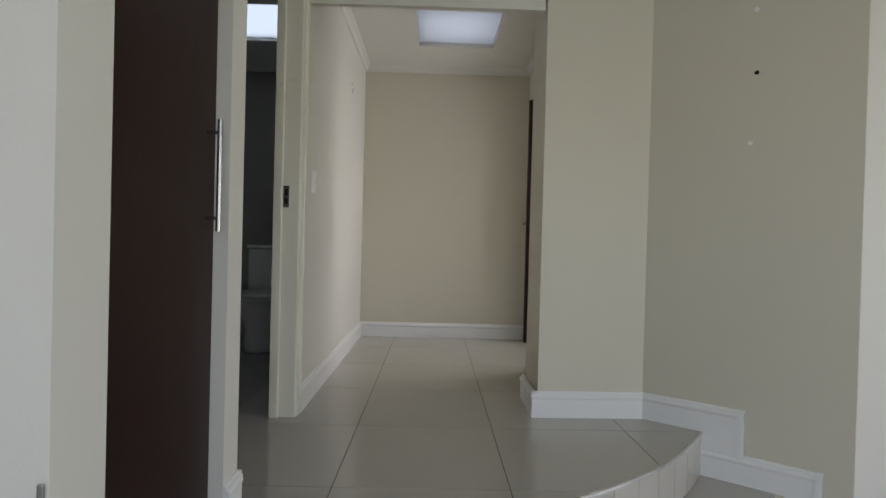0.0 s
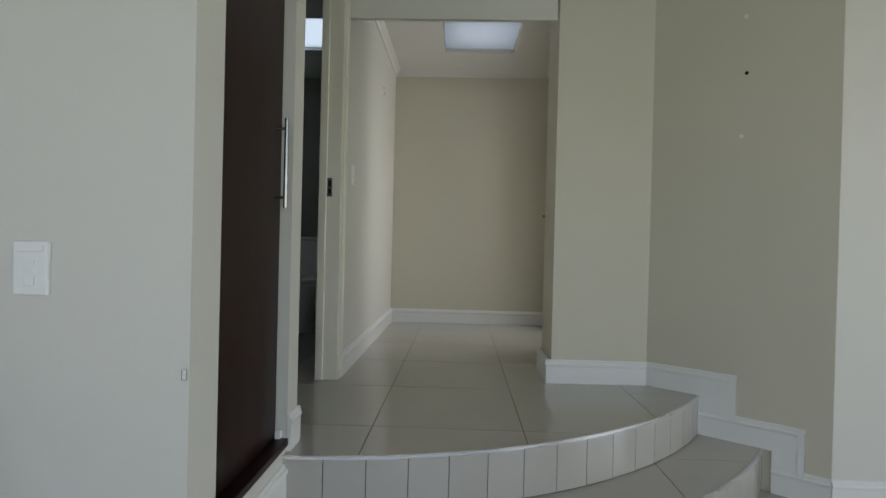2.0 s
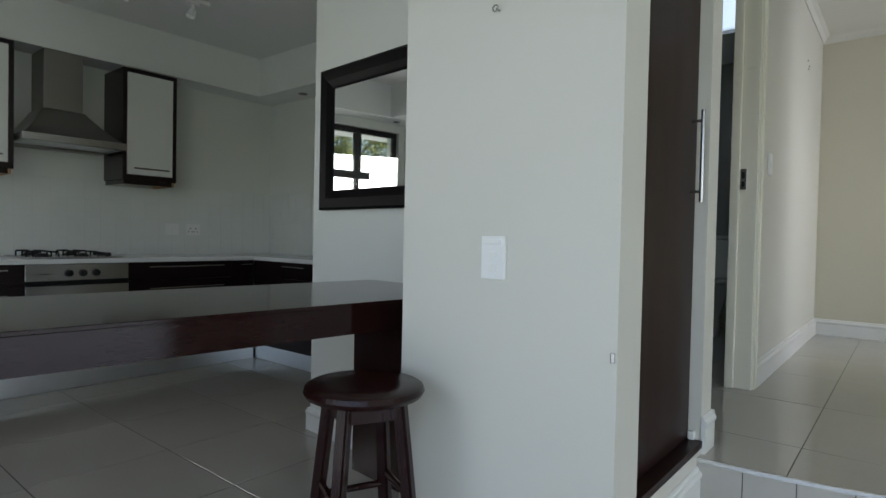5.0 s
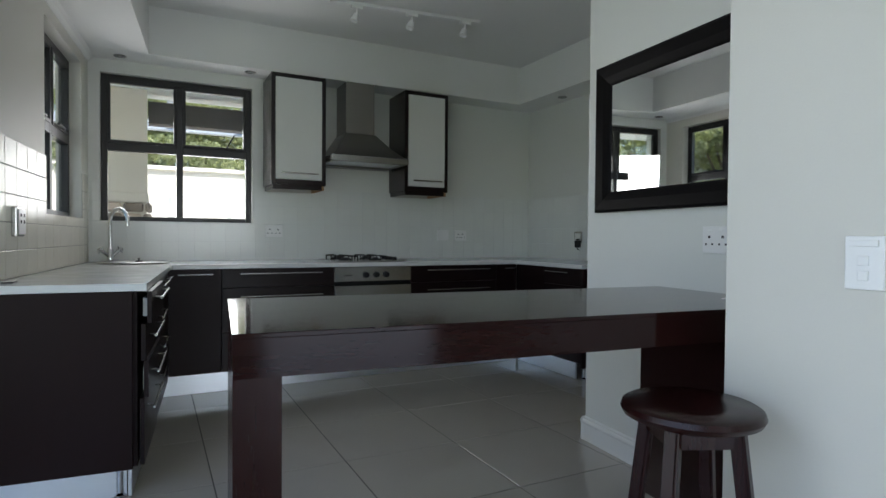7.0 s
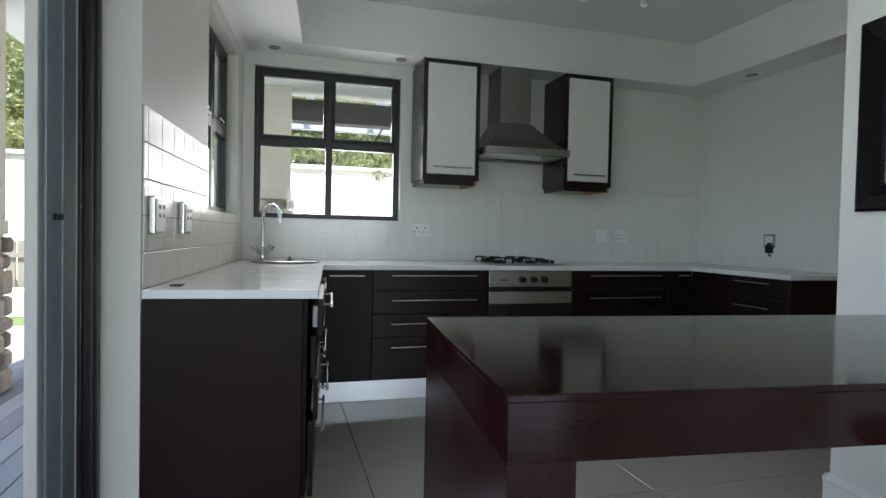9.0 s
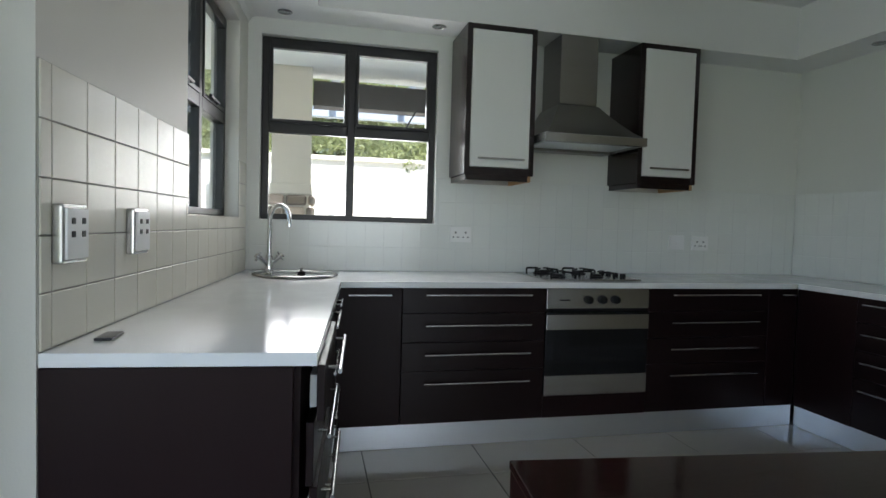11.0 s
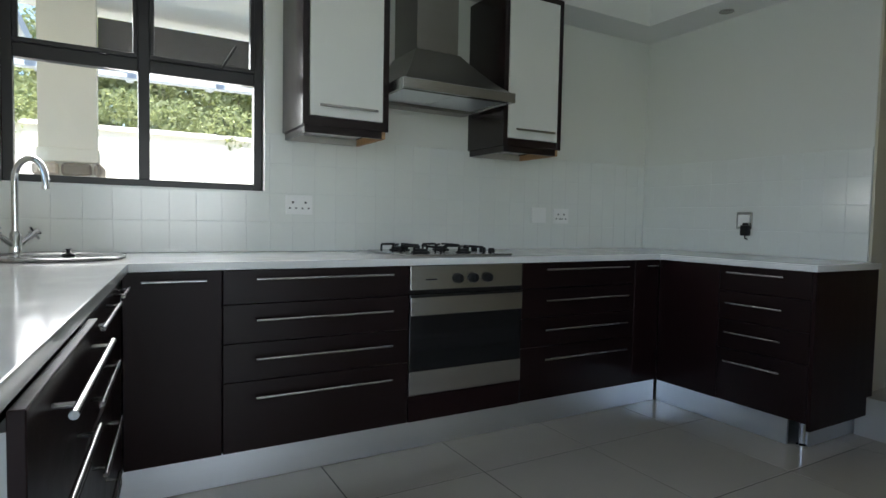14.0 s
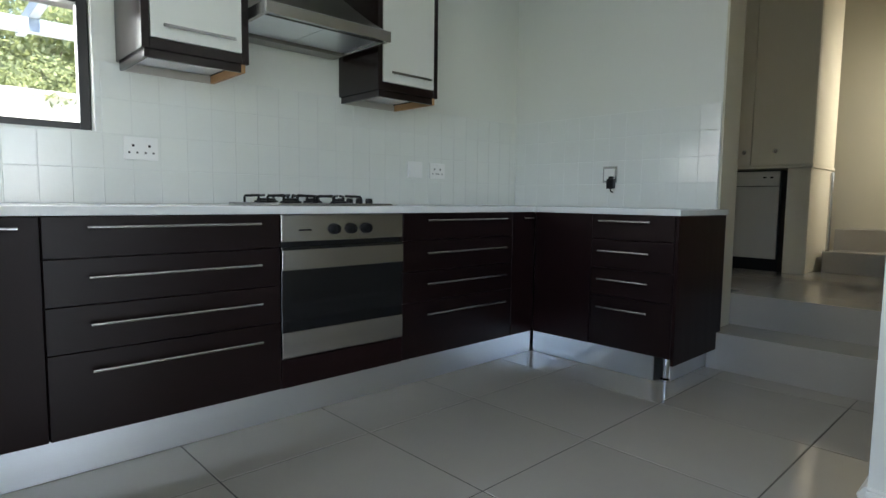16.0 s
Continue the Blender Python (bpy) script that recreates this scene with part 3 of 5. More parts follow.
# ---- patio sliding doors ----
door_3 = tagged(thing("door_3", (-3.9, SY - 0.2, 0), "dark aluminium sliding patio door standing open", "sliding door"), kind="structure")
part("jamb", join(box(-3.998, -3.970, SY - 0.180, SY - 0.118, 0, 2.3, 0.003), box(-3.970, -3.948, SY - 0.140, SY - 0.128, 0, 2.3, 0.002), box(-3.970, -3.944, SY - 0.170, SY - 0.160, 0, 2.3, 0.002)), M_FRAME, door_3)
part("track", boxes([(-3.95, 1.4, SY - 0.235, SY - 0.13, -0.004, 0.018), (-3.95, 1.4, SY - 0.19, SY - 0.183, 0.018, 0.03)]), M_FRAME, door_3)
part("head_track", box(-3.95, 1.4, SY - 0.235, SY - 0.13, 2.255, 2.3, 0.004), M_FRAME, door_3)
leaf = part("door_leaf", join(box(-4.14, -3.752, SY - 0.238, SY - 0.212, 0.03, 2.255, 0.004), box(-3.80, -3.785, SY - 0.212, SY - 0.203, 0.03, 2.255, 0.003), box(-3.945, -3.930, SY - 0.212, SY - 0.206, 0.03, 2.255, 0.002), box(-4.90, -4.14, SY - 0.238, SY - 0.212, 0.03, 0.09, 0.004), box(-4.90, -4.14, SY - 0.238, SY - 0.212, 2.20, 2.255, 0.004)), M_LEAFALU, door_3, "blue grey aluminium stiles of the stacked leaves")
part("edge_strip", box(-3.751, -3.736, SY - 0.242, SY - 0.208, 0.03, 2.255, 0.003), M_SILVER, leaf, "pale aluminium closing edge")
pane = part("pane", box(-4.90, -4.141, SY - 0.228, SY - 0.222, 0.091, 2.199), M_DOORGLASS, leaf)
pane.visible_shadow = False
part("door_pull", box(-3.91, -3.86, SY - 0.212, SY - 0.198, 1.13, 1.15, 0.003), M_FRAME, leaf)


# ---- kitchen units ----
def bar_handle(p, q, out, parent, r=0.006, stand=0.032):
    """A round steel bar on two posts, set off from the face by stand."""
    p, q, o = Vector(p), Vector(q), Vector(out)
    d = (q - p).normalized()
    bits = [rod(p + o * stand, q + o * stand, r, 10)]
    for e in (p + d * 0.045, q - d * 0.045):
        bits.append(rod(e + o * 0.001, e + o * stand, r * 0.75, 8))
    return part("handle", join(*bits), M_STEEL, parent, "brushed steel bar handle", smooth=True)


Z0, Z1 = 0.142, TOP - 0.034


def front(axis, face, out, a0, a1, z0, z1, parent, name, pull=0.0, t=0.018, material=None):
    """One drawer or door front; face is its plane, out the way that it looks (+1 or -1)."""
    f = face + out * pull
    g = 0.0015
    lo, hi = sorted((f - out * t, f))
    m = material or (M_WOODH if (z1 - z0) < 0.4 else M_WOOD)
    if axis == "y":
        return part(name, box(lo, hi, a0 + g, a1 - g, z0 + g, z1 - g, 0.0015, 1), m, parent)
    return part(name, box(a0 + g, a1 - g, lo, hi, z0 + g, z1 - g, 0.0015, 1), m, parent)


def base_unit(label, axis, face, out, a0, a1, depth, splits, handles, name="base_cabinet", pulls=None, group="kitchen base units"):
    """splits: heights between the fronts from the top down; handles: (from, to) along the face."""
    at = (face - out * depth / 2, (a0 + a1) / 2, 0) if axis == "y" else ((a0 + a1) / 2, face - out * depth / 2, 0)
    u = thing(name, at, label, "kitchen cabinet", group)
    lo, hi = sorted((face - out * 0.0195, face - out * depth))
    if axis == "y":
        part("carcass", box(lo, hi, a0, a1, Z0, Z1, 0.001, 1), M_WOOD, u)
        legs = [(face - out * 0.09, a0 + 0.06), (face - out * 0.09, a1 - 0.06)]
    else:
        part("carcass", box(a0, a1, lo, hi, Z0, Z1, 0.001, 1), M_WOOD, u)
        legs = [(a0 + 0.06, face - out * 0.09), (a1 - 0.06, face - out * 0.09)]
    for x, y in legs:
        part("leg", lathe([(0.026, 0.0), (0.026, 0.012), (0.017, 0.02), (0.017, Z0)], (x, y, 0), 12), M_CHROME, u, smooth=True)
    n = len(splits) - 1
    for i in range(n):
        pull = pulls[i] if pulls else 0.0
        fr = front(axis, face, out, a0, a1, splits[i + 1], splits[i], u, "drawer_front" if n > 1 else "door", pull)
        hz = splits[i] - (0.036 if i == 0 else 0.062)
        if n > 1 and pulls and pull > 0.02:
            lo, hi = sorted((face + out * pull - out * 0.02, face - out * 0.0))
            part("drawer_box", box(a0 + 0.02, a1 - 0.02, lo, hi, splits[i + 1] + 0.03, splits[i] - 0.03) if axis == "x" else box(lo, hi, a0 + 0.02, a1 - 0.02, splits[i + 1] + 0.03, splits[i] - 0.03), M_MELAMINE, fr, "pale grey melamine drawer side")
        f = face + out * pull
        if axis == "y":
            bar_handle((f, handles[0], hz), (f, handles[1], hz), (out, 0, 0), fr)
        else:
            bar_handle((handles[0], f, hz), (handles[1], f, hz), (0, out, 0), fr)
    return u


D4 = (Z1, 0.733, 0.578, 0.424, Z0)
base_unit("dark wenge cupboard with one steel bar handle", "y", FX, 1, -0.90, -0.562, 0.645, (Z1, Z0), (-0.84, -0.62))
base_unit("wide dark wenge unit of four drawers", "y", FX, 1, -0.56, 0.242, 0.645, D4, (-0.44, 0.148))
base_unit("dark wenge unit of four drawers beside the oven", "y", FX, 1, 0.884, 1.702, 0.645, D4, (1.017, 1.617))
base_unit("narrow dark wenge corner cupboard with bar handle", "y", FX, 1, 1.704, NF, 0.645, (Z1, Z0), (1.770, 1.905))
# far-side return
base_unit("dark wenge unit of four drawers at the end", "x", NF, -1, -5.165, -4.692, 0.58, D4, (-5.105, -4.81))
filler = thing("corner_panel", (-5.36, NF, 0), "plain dark wenge corner panel", "kitchen cabinet", "kitchen base units")
part("panel", box(FX + 0.002, -5.168, NF, NF + 0.018, Z0, Z1, 0.001, 1), M_WOOD, filler)
part("carcass", box(FX + 0.002, -5.168, NF + 0.02, NY - 0.003, Z0, Z1), M_WOOD, filler)
solo("end_panel", box(-4.690, -4.672, NF - 0.002, NY - 0.003, Z0 - 0.03, Z1, 0.0015, 1), M_WOOD, "dark wenge end panel of the far run", "panel")
# sink-side run, the drawers nearest the end stand a little open
skew(base_unit("dark wenge drawer unit with drawers pulled slightly open", "x", SF, 1, -4.62, -4.024, 0.56, D4, (-4.55, -4.10), pulls=(0.035, 0.012, 0.022, 0.006)))
skew(base_unit("dark wenge drawer unit under the worktop", "x", SF, 1, -5.15, -4.622, 0.56, D4, (-5.08, -4.69), pulls=(0.004, 0.0, 0.006, 0.0)))
skew(base_unit("dark wenge corner cupboard under the sink", "x", SF, 1, FX + 0.05, -5.152, 0.56, (Z1, Z0), (-5.44, -5.22)))
skew(solo("end_panel", box(-4.022, -4.002, SY + 0.002, SF - 0.035, Z0 - 0.005, Z1, 0.0015, 1), M_WOOD, "dark wenge end panel of the sink run", "panel"))

# plinths of satin metal
solo("plinth", box(FX - 0.055, FX - 0.04, -0.95, NF + 0.03, 0.002, Z0 - 0.004, 0.001, 1), M_ALU, "satin aluminium plinth under the units", "plinth")
solo("plinth", box(FX - 0.03, -4.80, NF + 0.045, NF + 0.06, 0.002, Z0 - 0.006, 0.001, 1), M_ALU, "satin aluminium plinth under the end units", "plinth")
skew(solo("plinth", box(FX, -4.07, SF - 0.06, SF - 0.045, 0.002, Z0 - 0.004, 0.001, 1), M_ALU, "satin aluminium plinth under the sink run", "plinth"))
skew(solo("plinth", box(-4.09, -4.075, SY + 0.003, SF - 0.065, 0.002, Z0 - 0.008, 0.001, 1), M_ALU, "satin aluminium plinth at the run's end", "plinth"))
solo("plinth", box(-4.745, -4.73, NF + 0.10, NY - 0.004, 0.002, Z0 - 0.032, 0.001, 1), M_ALU, "satin aluminium plinth by the steps", "plinth")

# worktop: one continuous slab, with a round hole for the sink
SINK = (-5.86, -1.11)
worktop = thing("worktop", (-5.8, 0, TOP - 0.03), "white engineered stone worktop with polished edge", "worktop")
slab_s = box(BX + 0.012, -4.0, SY + 0.003, SF + 0.018, TOP - 0.032, TOP - 0.0003, 0.003)
slab_s.transform(SKEW)
part("slab", box(BX + 0.003, FX + 0.022, -1.20, NF - 0.026, TOP - 0.032, TOP, 0.003), M_QUARTZ, worktop)
part("slab", slab_s, M_QUARTZ, worktop)
part("slab", box(BX + 0.003, -4.660, NF - 0.024, NY - 0.003, TOP - 0.032, TOP - 0.0002, 0.003), M_QUARTZ, worktop)

# sink and mixer tap
sink = thing("sink", (SINK[0], SINK[1], TOP), "round stainless steel inset sink", "sink")
part("rim", lathe([(0.165, 0.0), (0.225, 0.0005), (0.230, 0.005), (0.226, 0.011), (0.216, 0.015), (0.206, 0.015), (0.198, 0.010), (0.190, 0.0045), (0.165, 0.002)], (SINK[0], SINK[1], TOP), 48), M_STEEL, sink, smooth=True)
part("bowl", lathe([(0.03, 0.0022), (0.17, 0.0024), (0.190, 0.007), (0.187, 0.0045), (0.16, 0.0030), (0.03, 0.0026)], (SINK[0], SINK[1], TOP), 48), M_CHROME, sink, smooth=True)
part("plug", lathe([(0.02, 0.004), (0.024, 0.008), (0.02, 0.014), (0.006, 0.018), (0.006, 0.03), (0.012, 0.034)], (SINK[0] - 0.06, SINK[1] + 0.03, TOP), 16), M_BLACK, sink, "black rubber plug", smooth=True)
TAPX, TAPY = -6.04, -1.262
tap = thing("mixer_tap", (TAPX, TAPY, TOP), "chrome swan-neck mixer tap with cross handles", "tap")
part("base", lathe([(0.030, 0), (0.030, 0.012), (0.022, 0.02), (0.020, 0.09), (0.014, 0.10)], (TAPX, TAPY, TOP), 20), M_CHROME, tap, smooth=True)
dv = Vector((0.75, 0.66, 0)).normalized()
pts = [Vector((TAPX, TAPY, TOP + 0.09)), Vector((TAPX, TAPY, TOP + 0.30))]
for k in range(1, 10):
    a = math.pi * k / 9
    pts.append(Vector((TAPX, TAPY, TOP + 0.30)) + dv * (0.085 * (1 - math.cos(a))) + Vector((0, 0, 0.085 * math.sin(a))))
pts.append(pts[-1] + Vector((0, 0, -0.035)))
part("spout", tube(pts, 0.0125, 14), M_CHROME, tap, smooth=True)
for s in (-1, 1):
    sd = Vector((-dv.y * s, dv.x * s, 0)) + Vector((0, 0, 0.75))
    b = Vector((TAPX, TAPY, TOP + 0.035))
    e = b + sd.normalized() * 0.095
    arm = part("valve", rod(b, e, 0.012, 12), M_CHROME, tap, smooth=True)
    ax1 = sd.cross(Vector((0, 0, 1))).normalized()
    ax2 = sd.normalized().cross(ax1)
    part("cross_handle", join(rod(e - ax1 * 0.03, e + ax1 * 0.03, 0.006, 8), rod(e - ax2 * 0.03, e + ax2 * 0.03, 0.006, 8), rod(e - sd.normalized() * 0.012, e + sd.normalized() * 0.014, 0.013, 12)), M_CHROME, arm, smooth=True)

# oven
OY0, OY1 = 0.245, 0.880
oven = thing("oven", (FX, 0.56, 0.26), "built-in stainless steel oven with three knobs", "oven")
part("carcass", box(BX + 0.02, FX - 0.02, OY0 + 0.002, OY1 - 0.002, Z0, Z1), M_BLACK, oven)
panel = part("control_panel", box(FX - 0.02, FX + 0.004, OY0, OY1, 0.755, Z1 - 0.002, 0.003), M_STEEL, oven, "brushed steel control panel")
part("badge", box(FX + 0.0041, FX + 0.005, 0.325, 0.385, 0.80, 0.806), M_BLACK, panel)
for y in (0.497, 0.583, 0.665):
    kb = part("knob", lathe([(0.024, 0), (0.024, 0.012), (0.020, 0.024), (0.016, 0.026)], (FX + 0.004, y, 0.805), 20, "x"), M_BLACK, panel, "black rotary knob", smooth=True)
    part("grip", box(FX + 0.028, FX + 0.036, y - 0.004, y + 0.004, 0.787, 0.823, 0.002), M_BLACK, kb)
odoor = part("oven_door", box(FX - 0.02, FX + 0.002, OY0, OY1, 0.27, 0.735, 0.003), M_OVENGLASS, oven, "dark glass oven door")
part("upper_band", box(FX + 0.002, FX + 0.012, OY0, OY1, 0.637, 0.722, 0.003), M_STEEL, odoor, "steel band that serves as door grip")
part("lower_band", box(FX + 0.002, FX + 0.006, OY0, OY1, 0.268, 0.378, 0.002), M_STEEL, odoor, "steel lower band")
part("kick_panel", box(FX - 0.018, FX, OY0, OY1, Z0, 0.262, 0.0015), M_WOOD, oven, "dark wenge strip below the oven")

# gas hob
hob = thing("gas_hob", (-5.87, 0.56, TOP), "steel gas hob with black cast pan supports", "hob")
HX_, HY_ = -5.87, 0.565
part("tray", box(HX_ - 0.25, HX_ + 0.25, HY_ - 0.30, HY_ + 0.30, TOP + 0.001, TOP + 0.011, 0.004), M_STEEL, hob)
for bx_, by_, r in ((-0.12, -0.17, 0.045), (0.12, -0.17, 0.036), (-0.12, 0.08, 0.036), (0.12, 0.08, 0.028)):
    c = (HX_ + bx_, HY_ + by_, TOP + 0.011)
    bu = part("burner", lathe([(r + 0.012, 0), (r + 0.010, 0.008), (r, 0.010), (r, 0.018), (r * 0.6, 0.022)], c, 24), M_BLACK, hob, "black burner cap", smooth=True)
    for k in range(4):
        a = math.pi / 4 + k * math.pi / 2
        o = Vector((math.cos(a), math.sin(a), 0))
        b0 = Vector(c) + o * 0.105
        part("pan_support", tube([b0, b0 + Vector((0, 0, 0.027)), b0 + o * -0.004 + Vector((0, 0, 0.031)), Vector(c) + o * 0.03 + Vector((0, 0, 0.034))], 0.006, 6), M_BLACK, hob, "black cast iron pan support")
for k in range(4):
    part("knob", lathe([(0.018, 0), (0.018, 0.016), (0.014, 0.024)], (HX_ - 0.12 + 0.085 * k, HY_ + 0.245, TOP + 0.011), 16), M_BLACK, hob, "black hob knob", smooth=True)


# wall cabinets
def wall_cabinet(y0, y1, z0, z1):
    u = thing("wall_cabinet", (BX, (y0 + y1) / 2, z0), "dark wenge wall cabinet with white gloss door", "kitchen cabinet", "kitchen wall cabinets")
    x1, t = -5.84, 0.03
    part("frame", join(box(BX + 0.002, x1, y0, y0 + t, z0 + 0.034, z1, 0.0015, 1), box(BX + 0.002, x1, y1 - t, y1, z0 + 0.034, z1, 0.0015, 1), box(BX + 0.002, x1, y0 + t, y1 - t, z1 - t, z1, 0.0015, 1), box(x1 - 0.02, x1, y0 + t, y1 - t, z0 + 0.034, z0 + 0.075, 0.0015, 1)), M_WOODG, u)
    part("carcass", box(BX + 0.004, x1 - 0.03, y0 + t, y1 - t, z0 + 0.04, z1 - t), M_PLASTIC, u, "white melamine carcass")
    d = part("door", box(x1 - 0.022, x1 + 0.004, y0 + t + 0.003, y1 - t - 0.003, z0 + 0.078, z1 - t - 0.003, 0.002), M_WHITEGLOSS, u, "white gloss door")
    part("handle", join(box(x1 + 0.018, x1 + 0.026, y0 + t + 0.045, y1 - t - 0.035, z0 + 0.12, z0 + 0.132, 0.002), box(x1 + 0.004, x1 + 0.018, y0 + 0.10, y0 + 0.11, z0 + 0.122, z0 + 0.130), box(x1 + 0.004, x1 + 0.018, y1 - 0.11, y1 - 0.10, z0 + 0.122, z0 + 0.130)), M_STEEL, d, "flat brushed steel handle")
    part("light_pelmet", join(box(BX + 0.004, x1 - 0.012, y0 + 0.012, y0 + 0.028, z0, z0 + 0.0335, 0.001, 1), box(x1 - 0.028, x1 - 0.012, y0 + 0.028, y1 - 0.03, z0, z0 + 0.0335, 0.001, 1)), M_WOODG, u, "dark wenge light pelmet")
    part("pelmet_back", box(BX + 0.004, BX + 0.018, y0 + 0.029, y1 - 0.031, z0, z0 + 0.0335, 0.001, 1), M_PELMET, u, "white board at the wall")
    part("pelmet_end", box(BX + 0.004, x1 - 0.012, y1 - 0.03, y1 - 0.012, z0, z0 + 0.0335), M_OAK, u, "raw pine pelmet end")


wall_cabinet(-0.175, 0.252, 1.472, 2.37)
wall_cabinet(0.942, 1.357, 1.468, 2.365)

# extractor hood
hood = thing("extractor_hood", (BX, 0.60, 1.66), "brushed stainless steel chimney extractor hood", "extractor hood")
bm = bmesh.new()
lo = [(BX + 0.004, 0.275), (-5.71, 0.275), (-5.71, 0.905), (BX + 0.004, 0.905)]
hi = [(BX + 0.004, 0.437), (-5.922, 0.437), (-5.922, 0.705), (BX + 0.004, 0.705)]
rings = []
for k in range(7):
    f = k / 6
    g = f ** 0.82
    rings.append([bm.verts.new((a[0] + (b[0] - a[0]) * g, a[1] + (b[1] - a[1]) * g, 1.753 + 0.213 * f)) for a, b in zip(lo, hi)])
for a, b in zip(rings, rings[1:]):
    for k in range(4):
        bm.faces.new((a[k], a[(k + 1) % 4], b[(k + 1) % 4], b[k]))
bm.faces.new(rings[0][::-1])
bm.faces.new(rings[-1])
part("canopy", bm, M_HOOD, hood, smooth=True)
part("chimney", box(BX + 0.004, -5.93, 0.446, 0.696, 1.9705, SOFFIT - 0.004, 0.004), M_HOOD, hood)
# The lip keeps the lighter steel, so its colour reads as catching light
part("lip", join(box(-5.725, -5.70, 0.262, 0.918, 1.703, 1.755, 0.005), box(BX + 0.004, -5.725, 0.262, 0.282, 1.703, 1.755, 0.004), box(BX + 0.004, -5.725, 0.898, 0.918, 1.703, 1.755, 0.004)), M_STEEL, hood, "steel lip in the lighter tone")
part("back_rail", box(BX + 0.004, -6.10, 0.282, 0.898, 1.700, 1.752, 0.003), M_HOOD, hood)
for a, b in ((0.288, 0.588), (0.592, 0.892)):
    part("grease_filter", box(-6.098, -5.765, a, b, 1.716, 1.728, 0.003), M_ALU, hood, "grey metal grease filter")
part("lamp_strip", box(-5.763, -5.7255, 0.284, 0.896, 1.708, 1.722, 0.002), M_BLACK, hood)


# sockets and switches
def plate(name, axis, face, out, a, z, w, h, label, holes=(), rockers=(), depth=0.011):
    """A white wall plate centred at a, z; holes and rockers are (da, dz, width, height)."""
    def bx(u0, u1, w0, w1, d0, d1, bv=0.0):
        lo, hi = sorted((face + out * d0, face + out * d1))
        return box(lo, hi, u0, u1, w0, w1, bv) if axis == "y" else box(u0, u1, lo, hi, w0, w1, bv)
    at = (face, a, z) if axis == "y" else (a, face, z)
    u = thing(name, at, label, "wall socket" if holes else "light switch")
    part("plate", bx(a - w / 2, a + w / 2, z - h / 2, z + h / 2, 0.0008, depth, 0.003), M_PLASTIC, u)
    for da, dz, hw, hh in holes:
        part("pin_hole", bx(a + da - hw / 2, a + da + hw / 2, z + dz - hh / 2, z + dz + hh / 2, depth, depth + 0.0012), M_BLACK, u)
    for da, dz, hw, hh in rockers:
        part("rocker", bx(a + da - hw / 2, a + da + hw / 2, z + dz - hh / 2, z + dz + hh / 2, depth, depth + 0.005, 0.002), M_PLASTIC, u)
    return u


def pins(d):
    return ((d, 0.012, 0.010, 0.010), (d - 0.016, -0.018, 0.008, 0.008), (d + 0.016, -0.018, 0.008, 0.008))


plate("double_socket", "y", BX + 0.008, 1, -0.09, 1.145, 0.14, 0.10, "white double wall socket on the tiles", pins(-0.033) + pins(0.033), ((-0.03, 0.036, 0.018, 0.01), (0.03, 0.036, 0.018, 0.01)))
plate("isolator_switch", "y", BX + 0.008, 1, 1.495, 1.125, 0.12, 0.10, "white cooker isolator switch on the tiles", (), ((0.0, 0.0, 0.016, 0.022),))
plate("double_socket", "y", BX + 0.008, 1, 1.685, 1.122, 0.13, 0.10, "white wall socket on the tiles", pins(-0.025) + pins(0.025), ((0.0, 0.036, 0.018, 0.01),))
mskew(plate("double_socket", "x", MY, -1, -2.865, 1.10, 0.135, 0.11, "white double wall socket above the counter table", pins(-0.033) + pins(0.033), ((-0.03, 0.036, 0.018, 0.01), (0.03, 0.036, 0.018, 0.01)), 0.016))
plate("light_switch", "x", PY, -1, -2.002, 1.052, 0.078, 0.118, "white double light switch plate on the pier", (), ((0.0, 0.043, 0.06, 0.014), (0.0, 0.005, 0.022, 0.022), (0.0, -0.028, 0.022, 0.022)), 0.012)
plate("light_switch", "y", HX0, 1, 2.465, 1.515, 0.07, 0.11, "white light switch plate in the hall", (), ((0.0, 0.0, 0.02, 0.03),))
# two deep outlet boxes on the sink wall
for x in (-4.10, -4.50):
    u = thing("surface_socket", (x, SY, 1.16), "grey surface mounted socket box with white face", "wall socket", "sockets on the sink wall")
    part("back_box", box(x - 0.058, x + 0.058, SY + 0.0085, SY + 0.032, 1.09, 1.225, 0.006), M_STEEL, u, "grey steel back box")
    fp = part("face_plate", box(x - 0.05, x + 0.05, SY + 0.032, SY + 0.039, 1.10, 1.215, 0.003), M_PLASTIC, u)
    for a in (-0.024, 0.024):
        for b in (0.0, 0.03):
            part("pin_hole", box(x + a - 0.008, x + a + 0.008, SY + 0.039, SY + 0.0405, 1.15 + b, 1.164 + b), M_BLACK, fp)
    skew(u)
# flush box with a plugged-in adapter on the far wall
sk = thing("socket_outlet", (-5.39, NY, 1.09), "steel wall socket with a black plug in it", "wall socket")
part("plate", box(-5.455, -5.355, NY - 0.020, NY - 0.0085, 1.06, 1.165, 0.003), M_STEEL, sk)
part("face", box(-5.442, -5.368, NY - 0.023, NY - 0.020, 1.075, 1.15, 0.002), M_PLASTIC, sk)
part("plug", join(box(-5.405, -5.355, NY - 0.060, NY - 0.023, 1.02, 1.085, 0.008), box(-5.395, -5.365, NY - 0.05, NY - 0.03, 1.085, 1.10, 0.003)), M_BLACK, sk, "black rubber plug")
part("lead", tube([(-5.38, NY - 0.045, 1.022), (-5.378, NY - 0.045, 1.005), (-5.37, NY - 0.03, 0.998)], 0.005, 8), M_BLACK, sk)

tray = box(-4.21, -4.12, -1.53, -1.49, TOP + 0.001, TOP + 0.007, 0.002)
